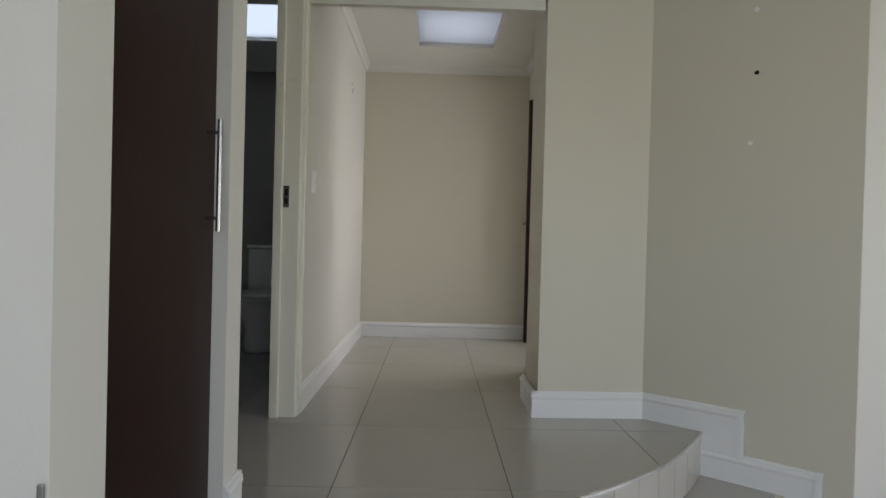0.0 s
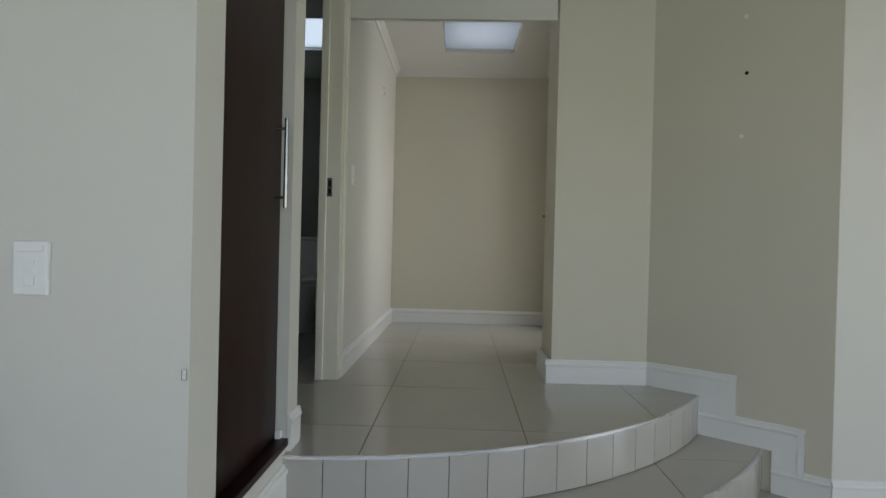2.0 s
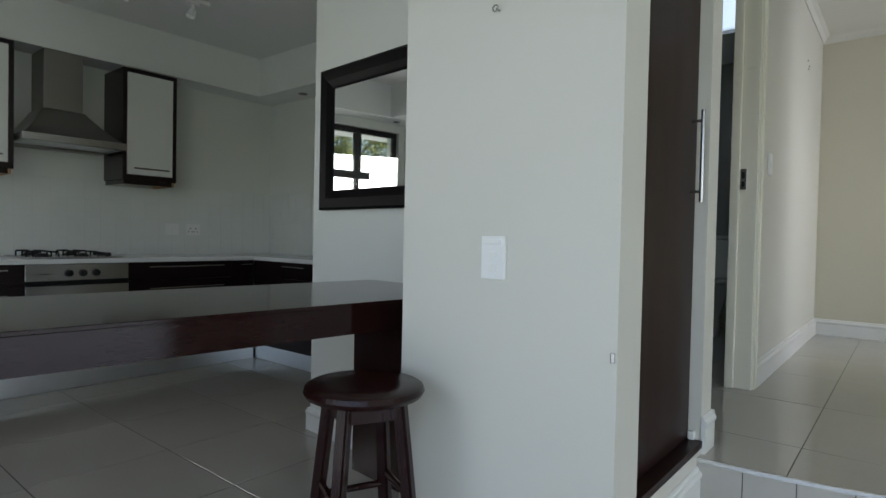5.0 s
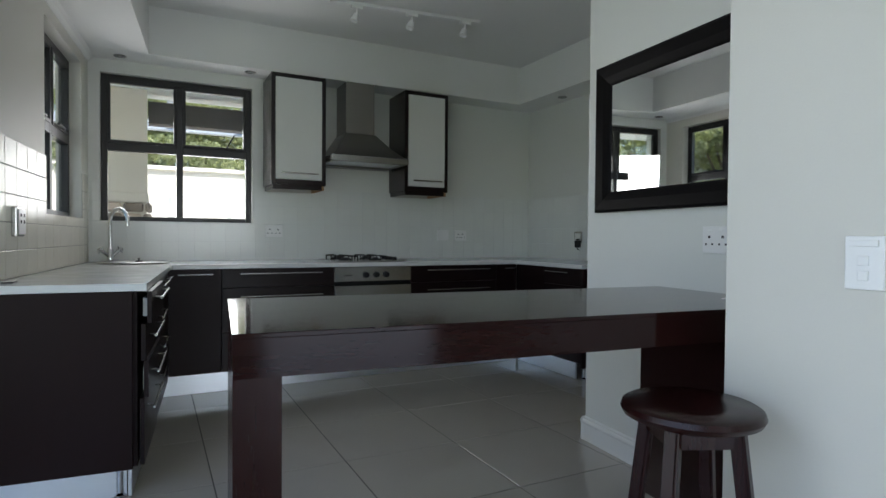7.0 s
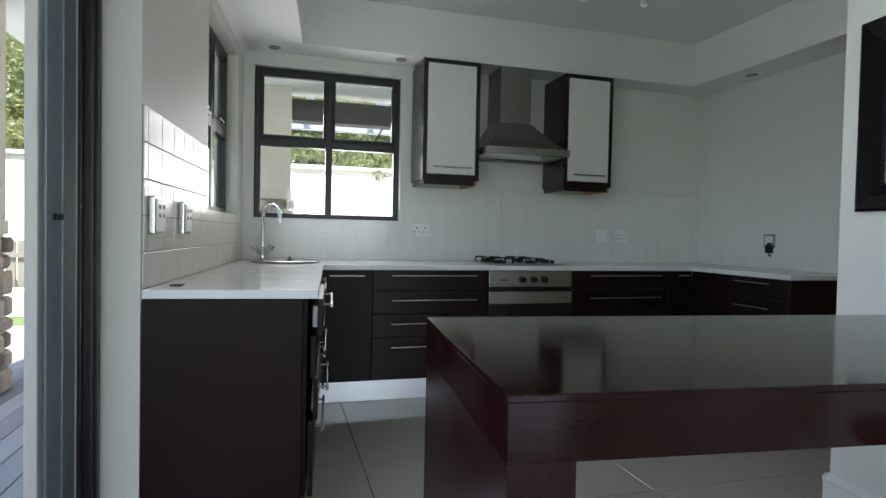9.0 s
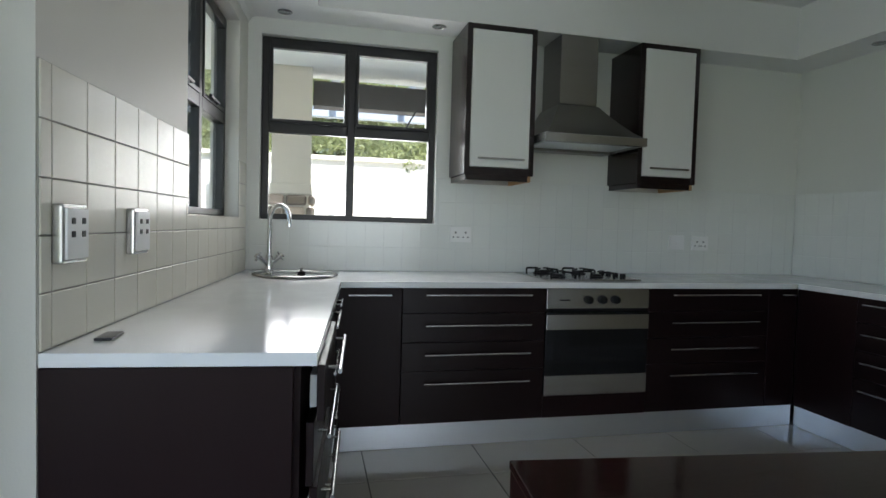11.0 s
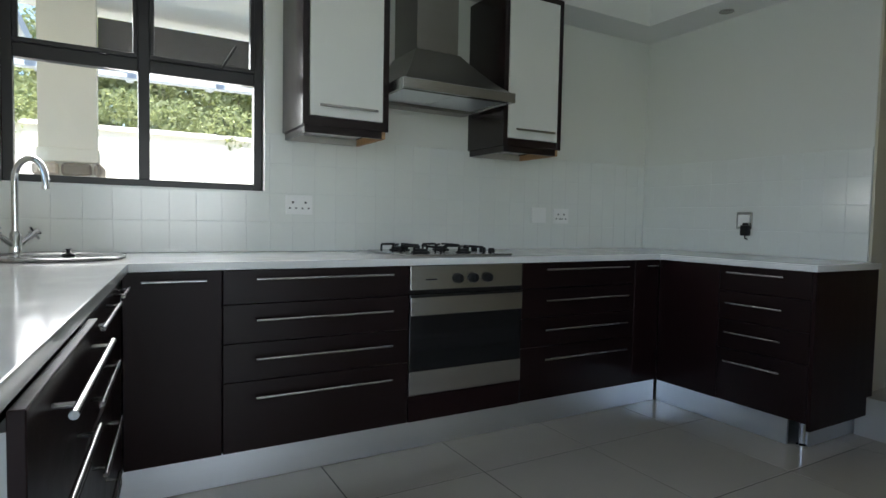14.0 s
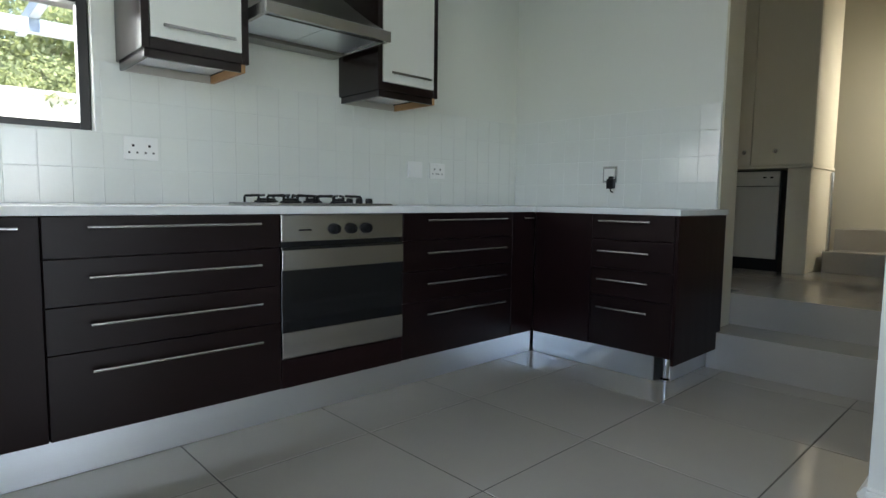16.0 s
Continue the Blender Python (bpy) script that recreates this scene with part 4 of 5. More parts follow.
solo("metal_plate", tray, M_FRAME, "small dark metal plate lying on the worktop", "plate")

# ---- counter table, stool, mirror ----
IX0, IX1, IY0, IY1, IZ = -3.345, -2.6, -0.842, 0.985, 0.889
table = thing("counter_table", (-2.9, 0.1, 0), "long dark mahogany counter table with thick panel legs", "table")
part("top", box(IX0, IX1, IY0, IY1, IZ - 0.012, IZ, 0.002), M_RED, table, "polished dark mahogany top")
part("apron", join(box(IX1 - 0.03, IX1 - 0.001, IY0 + 0.002, IY1, IZ - 0.099, IZ - 0.0121, 0.0), box(IX0 + 0.001, IX0 + 0.03, IY0 + 0.002, IY1, IZ - 0.099, IZ - 0.0121, 0.0), box(IX0 + 0.03, IX1 - 0.03, IY0 + 0.002, IY0 + 0.03, IZ - 0.099, IZ - 0.0121, 0.0)), M_RED, table)
part("apron_soffit", box(IX0 + 0.03, IX1 - 0.03, IY0 + 0.03, IY1, IZ - 0.095, IZ - 0.087), M_RED, table)
part("leg", box(IX0 + 0.001, IX1 - 0.001, IY0 + 0.002, IY0 + 0.105, 0.0, IZ - 0.0993, 0.0), M_REDV, table)
part("leg", box(IX0 + 0.04, IX1 - 0.0015, IY1 - 0.13, IY1 - 0.03, 0.0, IZ - 0.0995, 0.003), M_REDV, table)
# the table stands a few degrees out of square, as the wall behind it does
TSKEW = Matrix.Translation((IX1, IY0, 0)) @ pose(0, 0, 0, 0, 0, -5.6) @ Matrix.Translation((-IX1, -IY0, 0))
table.matrix_basis = TSKEW @ table.matrix_basis
solo("paper_sheet", box(-2.67, -2.52, 0.82, 0.87, IZ + 0.0005, IZ + 0.003), M_PLASTIC, "white slip of card lying on the table", "paper")

SC = Vector((-2.262, 0.172, 0))
SH = 0.705
stool = thing("bar_stool", SC, "dark mahogany round-seat wooden bar stool", "stool")
part("seat", lathe([(0.10, SH - 0.036), (0.145, SH - 0.036), (0.158, SH - 0.030), (0.164, SH - 0.018), (0.160, SH - 0.006), (0.150, SH), (0.08, SH - 0.004), (0.02, SH - 0.005)], (SC.x, SC.y, 0), 48), M_REDV, stool, "dished round seat", smooth=True)
ang = [radians(a) for a in (20, 110, 200, 290)]
feet, tops = [], []
for a in ang:
    o = Vector((math.cos(a), math.sin(a), 0))
    w = Vector((-math.sin(a), math.cos(a), 0))
    t_, f_ = SC + o * 0.105 + Vector((0, 0, SH - 0.037)), SC + o * 0.185
    feet.append(f_), tops.append(t_)
    bm = bmesh.new()
    add_box(bm, -0.017, 0.017, -0.017, 0.017, 0, 1)
    bmesh.ops.bevel(bm, geom=[e for e in bm.edges if abs(e.verts[0].co.z - e.verts[1].co.z) > 0.5], offset=0.006, segments=2, affect="EDGES")
    for v in bm.verts:
        v.co = f_.lerp(t_, v.co.z) + o * v.co.x + w * v.co.y
    part("leg", bm, M_REDV, stool)
for zf, pairs in ((0.36, ((0, 1), (2, 3))), (0.30, ((1, 2), (3, 0))), (0.62, ((0, 1), (2, 3))), (0.56, ((1, 2), (3, 0)))):
    for i, j in pairs:
        part("rung", rod(feet[i].lerp(tops[i], zf), feet[j].lerp(tops[j], zf), 0.010, 10), M_REDV, stool, smooth=True)
for i in range(4):
    p, q = feet[i].lerp(tops[i], 0.955), feet[(i + 1) % 4].lerp(tops[(i + 1) % 4], 0.955)
    d = (q - p).normalized()
    n_ = Vector((-d.y, d.x, 0)) * 0.008
    part("seat_rail", prism([(p + n_).to_2d()[:], (q + n_).to_2d()[:], (q - n_).to_2d()[:], (p - n_).to_2d()[:]], SH - 0.085, SH - 0.037), M_REDV, stool)

mirror = thing("wall_mirror", (-3.0, MY, 1.24), "large mirror in a wide dark wood frame", "mirror")
MR0, MR1, MZ0, MZ1, FW = -3.635, -2.36, 1.238, 1.99, 0.105


def mirror_frame():
    prof = ((0.0, 0.002), (0.0, 0.030), (0.012, 0.036), (0.06, 0.030), (0.095, 0.018), (FW, 0.012), (FW, 0.002))
    bm = bmesh.new()
    cs = ((MR0, MZ0, 1, 1), (MR1, MZ0, -1, 1), (MR1, MZ1, -1, -1), (MR0, MZ1, 1, -1))
    rs = [[bm.verts.new((x + sx * d, MY - h, z + sz * d)) for d, h in prof] for x, z, sx, sz in cs]
    for i in range(4):
        a, b = rs[i], rs[(i + 1) % 4]
        for k in range(len(prof)):
            j = (k + 1) % len(prof)
            bm.faces.new((a[k], a[j], b[j], b[k]))
    return bm


part("frame", mirror_frame(), M_EBONY, mirror, "wide dark stained frame")
part("glass", box(MR0 + FW - 0.005, MR1 - FW + 0.005, MY - 0.010, MY - 0.004, MZ0 + FW - 0.005, MZ1 - FW + 0.005), M_MIRROR, mirror, "bevelled mirror glass")
mskew(mirror)

# ---- closet door, sill and hook ----
closet = thing("closet_door", (-1.69, 0.85, LAND), "dark wenge closet door with long steel bar handle", "door")
part("leaf", box(-1.715, -1.69, DY0 + 0.003, DY1 - 0.003, LAND + 0.05, 2.448, 0.002), M_DOOR, closet)
bar = part("handle", join(rod((-1.655, 1.072, 1.235), (-1.655, 1.072, 1.535), 0.007, 12), rod((-1.69, 1.072, 1.27), (-1.655, 1.072, 1.27), 0.005, 10), rod((-1.69, 1.072, 1.50), (-1.655, 1.072, 1.50), 0.005, 10)), M_STEEL, closet, "brushed steel bar handle", smooth=True)
setting("trim_closet_sill", box(-1.72, -1.645, DY0 + 0.001, DY1 + 0.008, LAND + 0.0205, LAND + 0.045, 0.002), M_DOOR, "dark timber closet sill")
setting("trim_closet_jamb", box(-1.688, -1.667, DY1 - 0.020, DY1 - 0.0005, LAND + 0.046, LAND + 0.075, 0.004), M_TRIM, "white block at the foot of the jamb")


def screw_hook(name, at, out, label):
    u = thing(name, at, label, "hook")
    p, o = Vector(at), Vector(out)
    ring = [p + o * 0.022 + Vector((0.008 * math.cos(a), 0, 0.008 * math.sin(a))) for a in [k * math.pi / 8 for k in range(16)]]
    part("ring", tube(ring, 0.0025, 6), M_STEEL, u, smooth=True)
    part("shank", rod(p, p + o * 0.015, 0.003, 8), M_STEEL, u)


screw_hook("screw_eye", (-2.005, PY, 1.722), (0, -1, 0), "small steel screw eye high on the pier")
for nm, f, z, m, r in (("wall_plug", 0.54, 1.995, M_BLACK, 0.009), ("filler_spot", 0.52, 1.69, M_TRIM, 0.010), ("filler_spot", 0.53, 2.27, M_TRIM, 0.010)):
    p = Vector(on_diag(f))
    o = Vector(dn_out).normalized()
    solo(nm, rod((p.x, p.y, z), (p.x + o.x * 0.004, p.y + o.y * 0.004, z), r, 10), m, "dark plugged screw hole in the wall" if m is M_BLACK else "white filler spot on the wall", "wall mark")
solo("cable_clip", box(-1.665, -1.6545, PY - 0.006, PY - 0.0003, 0.815, 0.84, 0.002), M_STEEL, "tiny grey clip on the pier's edge", "clip")
for y, z in ((3.70, 2.36), (3.76, 2.335), (3.73, 2.31)):
    solo("screw", rod((HX0, y, z), (HX0 + 0.006, y, z), 0.006, 8), M_STEEL, "small steel screw remaining in hall wall", "screw", "screws in the hall wall")


# ---- ceiling lights ----
def downlight(x, y):
    u = thing("downlight", (x, y, SOFFIT), "small recessed steel downlight, switched off", "ceiling light", "kitchen downlights")
    part("ring", lathe([(0.030, -0.0005), (0.042, -0.0008), (0.043, -0.005), (0.034, -0.007), (0.030, -0.004)], (x, y, SOFFIT), 24), M_STEEL, u, smooth=True)
    part("lens", lathe([(0.005, -0.0015), (0.029, -0.0015), (0.029, -0.0030), (0.005, -0.0032)], (x, y, SOFFIT), 20), M_BLACK, u, smooth=True)


for x, y in ((-6.08, -1.20), (-6.05, -0.30), (-5.50, 2.36), (-4.75, -1.30)):
    downlight(x, y)
track = thing("track_light", (-5.15, 0.6, CEIL), "white track with three small spotlights, off", "ceiling light")
TA, TB = Vector((-5.22, 0.10, CEIL - 0.012)), Vector((-5.08, 1.22, CEIL - 0.012))
bm = box(-0.018, 0.018, 0, (TB - TA).length, -0.012, 0.011, 0.003)
bm.transform(Matrix.Translation(TA) @ (TB - TA).to_track_quat("Y", "Z").to_matrix().to_4x4())
part("rail", bm, M_PLASTIC, track)
for f in (0.17, 0.53, 0.90):
    p = TA.lerp(TB, f)
    stem = part("stem", join(box(p.x - 0.02, p.x + 0.02, p.y - 0.04, p.y + 0.04, CEIL - 0.045, CEIL - 0.024, 0.004), rod(p + Vector((0, 0, -0.03)), p + Vector((0, 0, -0.07)), 0.006, 8)), M_PLASTIC, track)
    hb = lathe([(0.012, 0.0), (0.022, 0.008), (0.024, 0.03), (0.030, 0.055), (0.028, 0.057), (0.02, 0.045)], (0, 0, 0), 20)
    hb.transform(Matrix.Translation(p + Vector((0, 0, -0.065))) @ Matrix.Rotation(radians(160), 4, "X"))
    sp = part("spot_head", hb, M_PLASTIC, stem, smooth=True)

# ---- scullery beyond the steps ----
DWY = 4.18
dw = thing("dishwasher", (-5.2, DWY + 0.3, LAND), "silver freestanding dishwasher under a worktop", "dishwasher")
part("body", box(-5.50, -4.90, DWY + 0.02, DWY + 0.60, LAND, LAND + 0.81, 0.004), M_BLACK, dw, "dark cabinet sides")
part("door", box(-5.50, -4.915, DWY, DWY + 0.02, LAND + 0.10, LAND + 0.68, 0.004), M_SILVER, dw)
pn = part("control_panel", box(-5.50, -4.915, DWY, DWY + 0.02, LAND + 0.684, LAND + 0.80, 0.004), M_SILVER, dw)
for x in (-5.02, -4.97):
    part("button", box(x - 0.012, x + 0.012, DWY - 0.003, DWY, LAND + 0.745, LAND + 0.757), M_BLACK, pn)
part("kick_plate", box(-5.49, -4.93, DWY + 0.03, DWY + 0.05, LAND + 0.005, LAND + 0.09, 0.003), M_SILVER, dw)
sc = thing("scullery_counter", (-5.2, DWY + 0.3, LAND), "cream scullery counter with end panel", "cabinet")
part("top", box(-5.54, -4.685, DWY - 0.02, DWY + 0.62, LAND + 0.822, LAND + 0.842, 0.003), M_CREAMCAB, sc)
part("end_panel", box(-4.86, -4.70, DWY, DWY + 0.60, LAND, LAND + 0.82, 0.003), M_CREAMCAB, sc)
part("pipe", rod((-4.675, DWY + 0.5, LAND + 0.05), (-4.675, DWY + 0.5, LAND + 0.80), 0.014, 10), M_STEEL, sc, "bright vertical metal strip")
cc = thing("tall_cupboard", (-5.2, DWY + 0.3, LAND + 0.85), "cream painted cupboard with a round steel knob", "cupboard")
part("carcass", box(-5.54, -4.69, DWY + 0.022, DWY + 0.60, LAND + 0.843, 2.72, 0.003), M_CREAMCAB, cc)
for x0, x1, kx in ((-5.54, -5.135, -5.18), (-5.13, -4.69, -4.95)):
    d = part("door", box(x0 + 0.002, x1 - 0.002, DWY, DWY + 0.02, LAND + 0.85, 2.70, 0.003), M_CREAMCAB, cc)
    part("knob", lathe([(0.008, 0), (0.007, -0.014), (0.017, -0.022), (0.017, -0.028), (0.010, -0.034)], (kx, DWY, LAND + 0.955), 16, "y"), M_CHROME, d, "round steel knob", smooth=True)

# ---- steps ----
ARC = (-1.690, 3.300)
R1, R2 = 2.208, 2.498


def arc_pts(r, a0, a1, n):
    return [(ARC[0] + r * math.cos(radians(a0 + (a1 - a0) * k / n)), ARC[1] + r * math.sin(radians(a0 + (a1 - a0) * k / n))) for k in range(n + 1)]


M_NOSE = mat("tile_trim", (0.72, 0.71, 0.69), 0.24, 0.7, var=0.03, bump=0.003)
steps = thing("curved_steps", (-0.8, 1.8, 0), "curved steps of pale porcelain tile with thin metal nosing", "steps")


def riser_tiles(r, z0, z1, a0, a1, parent, width=0.142):
    n = int(r * radians(a1 - a0) / width)
    for k in range(n):
        g = 0.06 * (a1 - a0) / n * 0.18
        b0, b1 = a0 + (a1 - a0) * k / n + g, a0 + (a1 - a0) * (k + 1) / n - g
        poly = arc_pts(r - 0.010, b0, b1, 2) + arc_pts(r, b1, b0, 2)
        part("riser_tile", prism(poly, z0 + 0.004, z1 - 0.012), M_TILE, parent)


part("step_core", prism(arc_pts(R2 - 0.012, -89, -14, 40) + [(0.62, 3.0), (-1.66, 3.0)], -0.0015, TREAD - 0.002), M_GROUT, steps)
part("landing_core", prism(arc_pts(R1 - 0.012, -89, -14, 40) + [(0.33, HY), (-1.66, HY)], TREAD - 0.012, LAND - 0.002), M_GROUT, steps)
riser_tiles(R1, TREAD, LAND, -89.2, -32.5, steps)
riser_tiles(R2, 0.0, TREAD, -89.2, -30, steps)
for r, z, a1 in ((R1, LAND, -32), (R2, TREAD, -29)):
    part("nosing", prism(arc_pts(r - 0.006, -89.2, a1, 40) + arc_pts(r + 0.004, a1, -89.2, 40), z - 0.012, z + 0.0008), M_NOSE, steps, "thin pale edge trim")


def clip(poly, a, b, c):
    """Keeps the part of a polygon where a*x + b*y <= c."""
    out = []
    for i, p in enumerate(poly):
        q = poly[(i + 1) % len(poly)]
        dp, dq = a * p[0] + b * p[1] - c, a * q[0] + b * q[1] - c
        if dp <= 0:
            out.append(p)
        if dp * dq < 0:
            f = dp / (dp - dq)
            out.append((p[0] + (q[0] - p[0]) * f, p[1] + (q[1] - p[1]) * f))
    return out


def in_arc(poly, r):
    for k in range(36):
        a = radians(-100 + 100 * k / 35)
        c, s = math.cos(a), math.sin(a)
        poly = clip(poly, c, s, c * ARC[0] + s * ARC[1] + r * math.cos(radians(100 / 70)))
        if len(poly) < 3:
            return []
    return poly


def tile_piece(poly, z0, z1, parent, material=None):
    area = abs(sum(p[0] * q[1] - q[0] * p[1] for p, q in zip(poly, poly[1:] + poly[:1]))) / 2 if len(poly) > 2 else 0
    if area > 0.0012:
        part("tile", prism(poly, z0, z1), material or M_TILE, parent)


GAP = 0.0019
landing = tagged(thing("floor_landing", (-1.0, 3.0, LAND), "pale glossy porcelain landing tiles with dark joints", "floor"), kind="structure")
LTX, LTY, PXL, PYL = -1.397, 2.081, 0.60, 0.645
for i in range(-1, 4):
    for j in range(-3, 4):
        x0, x1 = LTX + PXL * i + GAP, LTX + PXL * (i + 1) - GAP
        y0, y1 = LTY + PYL * j + GAP, LTY + PYL * (j + 1) - GAP
        poly = clip(clip([(x0, y0), (x1, y0), (x1, y1), (x0, y1)], -1, 0, 1.70 if j < -1 else 3.4), 0, 1, HY)
        poly = clip(poly, 1, 0, 0.9)
        tile_piece(in_arc(poly, R1 - 0.007), LAND - 0.011, LAND, landing)
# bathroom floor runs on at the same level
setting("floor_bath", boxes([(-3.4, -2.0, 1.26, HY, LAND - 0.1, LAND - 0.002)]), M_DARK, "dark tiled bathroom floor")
tread = tagged(thing("floor_step", (-0.5, 1.4, TREAD), "pale porcelain tread tiles of the lower step", "floor"), kind="structure")
for i in range(-1, 5):
    for j in range(-3, 2):
        x0, x1 = LTX + PXL * i + GAP, LTX + PXL * (i + 1) - GAP
        y0, y1 = LTY + 0.30 + PYL * j + GAP, LTY + 0.30 + PYL * (j + 1) - GAP
        poly = in_arc(clip(clip([(x0, y0), (x1, y0), (x1, y1), (x0, y1)], -1, 0, 1.66), 1, 0, 0.62), R2 - 0.007)
        tile_piece(poly, TREAD - 0.011, TREAD, tread)

# kitchen steps up to the scullery
ksteps = thing("scullery_steps", (-4.2, 2.8, 0), "two pale tiled steps up to the scullery", "steps")
part("lower_step", box(-4.724, MX - 0.001, 2.44, 2.76, -0.006, TREAD + 0.01, 0.004), M_TILE, ksteps)
part("upper_step", box(-4.724, MX - 0.001, 2.755, 3.0, -0.006, LAND, 0.004), M_TILE, ksteps)
part("side_step", box(-4.76, -4.732, 2.44, NY - 0.002, -0.006, TREAD + 0.009), M_TILE, ksteps)
scfloor = tagged(thing("floor_scullery", (-4.6, 4.0, LAND), "pale glossy porcelain floor of the scullery", "floor"), kind="structure")
for i in range(4):
    for j in range(4):
        x0, x1 = max(-5.55, -5.85 + 0.6 * i), min(MX, -5.25 + 0.6 * i)
        y0, y1 = 3.002 + 0.6 * j, min(5.2, 3.60 + 0.6 * j)
        if x1 > x0 and y1 > y0:
            part("tile", box(x0 + GAP, x1 - GAP, y0 + GAP, y1 - GAP, LAND - 0.012, LAND - 0.0005), M_TILE, scfloor)
setting("floor_scullery_bed", boxes([(-5.55, MX, 3.0, 5.2, 0, LAND - 0.012), (-5.55, -4.725, 2.75, 3.0, 0, LAND - 0.012)]), M_GROUT, "grout bed under scullery tiles")
upsteps = thing("upper_steps", (-4.2, 4.8, LAND), "two further tiled steps beyond the scullery", "steps")
part("step", box(-4.66, MX - 0.001, 4.46, 4.80, LAND, LAND + 0.17, 0.004), M_TILE, upsteps)
part("step", box(-4.66, MX - 0.001, 4.802, 5.19, LAND, LAND + 0.34, 0.004), M_TILE, upsteps)

# ---- outside ----
ground = tagged(new("ground", mesh_of("ground", boxes([(-120, 120, -120, -6.2, -0.5, -0.14), (-120, -8.9, -6.2, 120, -0.5, -0.14), (-8.9, 120, 6.5, 120, -0.5, -0.14), (5.2, 120, -6.2, 6.5, -0.5, -0.14), (-8.9, 5.2, -6.2, 6.5, -0.5, -0.16)]), M_GRASS)), "green lawn round the house", "", "", "structure")
patio = setting("pavement_patio", boxes([(-13.2, -6.46, -2.6, 6.5, -0.14, -0.06), (-9.6, -8.4, -6.2, -1.9, -0.14, -0.06)]), M_PAVE, "pale paving of the covered patio")
deck = thing("deck", (-4, -4, -0.06), "weathered grey timber deck boards", "deck")
for k in range(28):
    y = -1.86 - 0.145 * k
    part("board", box(-8.38, 3.0, y - 0.139, y, -0.10, -0.05, 0.003, 1), M_DECK, deck)


def column(x, y, w, stone_top, top):
    u = thing("patio_column", (x, y, -0.06), "beige plastered patio column on a stone base", "column", "patio columns")
    h = w / 2
    part("shaft", box(x - h, x + h, y - h, y + h, stone_top + 0.10, top, 0.006), M_COLUMN, u)
    part("collar", box(x - h - 0.012, x + h + 0.012, y - h - 0.012, y + h + 0.012, stone_top, stone_top + 0.10, 0.008), M_COLUMN, u)
    part("core", box(x - h + 0.01, x + h - 0.01, y - h + 0.01, y + h - 0.01, -0.06, stone_top), M_COLUMN, u)
    rng = random.Random(int(x * 100) + int(y * 10))
    z = -0.06
    while z < stone_top - 0.03:
        hh = min(rng.uniform(0.10, 0.19), stone_top - z)
        for side in range(4):
            a = -h - 0.03
            while a < h + 0.02:
                ww = min(rng.uniform(0.12, 0.24), h + 0.03 - a)
                d = rng.uniform(0.02, 0.05)
                lo, hi = sorted((-1 if side % 2 else 1, 0))
                s = -1 if side < 2 else 1
                e0, e1 = sorted((s * (h - 0.01), s * (h + d)))
                g = 0.008
                if side % 2:
                    bm = box(x + a + g, x + a + ww - g, y + e0, y + e1, z + g, z + hh - g, 0.02, 1)
                else:
                    bm = box(x + e0, x + e1, y + a + g, y + a + ww - g, z + g, z + hh - g, 0.02, 1)
                part("stone", bm, M_STONE, u)
                a += ww
        z += hh


column(-8.5, -1.225, 0.37, 1.46, 2.68)
column(-6.40, -3.19, 0.37, 1.05, 2.68)
# The piece east of x 5.2 is unseen, added to keep sun out
setting("ceiling_patio", boxes([(-8.75, -6.46, -3.3, 6.5, 2.68, 2.86), (-6.46, 5.2, -3.3, -1.85, 2.68, 2.86), (5.2, 7.6, -3.3, 3.2, 2.68, 2.86)]), M_CEIL, "white patio ceiling with an unseen east part as sunshade")
roof = setting("roof_slab", boxes([(-6.46, 5.2, -1.85, 2.3, 2.92, 3.1), (-6.46, -3.4, 2.3, 5.6, 2.92, 3.1), (-6.46, 5.2, 4.62, 5.6, 3.25, 3.4), (1.3, 5.2, 2.3, 5.6, 2.92, 3.1)]), M_PLASTER, "flat roof over the house")
solo("patio_beam", boxes([(-8.62, -8.42, -1.03, 6.4, 2.34, 2.58)]), M_BEAM, "dark stained beam under the patio ceiling", "beam")
pergola = thing("pergola", (-10, 0.5, 2.2), "pale timber pergola beams over the patio edge", "pergola")
M_PERG = mat("pergola_paint", (0.34, 0.37, 0.42), 0.6, var=0.06)
part("beam", box(-11.7, -11.55, -3.2, 6.4, 2.80, 2.95, 0.005), M_PERG, pergola)
for k in range(9):
    y = -2.9 + 1.05 * k
    part("rafter", box(-12.6, -8.8, y, y + 0.10, 2.95, 3.09, 0.005), M_PERG, pergola)
for y in (-3.1, 6.2):
    part("post", box(-11.7, -11.55, y, y + 0.15, -0.14, 2.80, 0.005), M_PERG, pergola)
setting("wall_garden", boxes([(-13.6, -13.3, -9.5, 9.5, -0.14, 2.34), (-13.66, -13.24, -9.5, 9.5, 2.34, 2.41), (-13.3, 3.0, -9.5, -9.2, -0.14, 1.6)]), M_PLASTER, "sunlit pale plaster garden wall")
fence = thing("timber_fence", (-11.5, -5.4, -0.14), "low brown timber slat fence", "fence")
for k in range(24):
    part("slat", box(-11.55, -11.52, -7.2 + 0.15 * k, -7.08 + 0.15 * k, -0.14, 0.88 + 0.02 * (k % 3)), M_FENCE, fence)
part("rail", box(-11.52, -11.48, -7.2, -3.62, 0.65, 0.72), M_FENCE, fence)
solo("planter_edge", box(-11.40, -10.9, -7.2, -3.3, -0.14, 0.22, 0.02), M_PAVE, "low pale plastered garden edge before the fence", "garden edge")



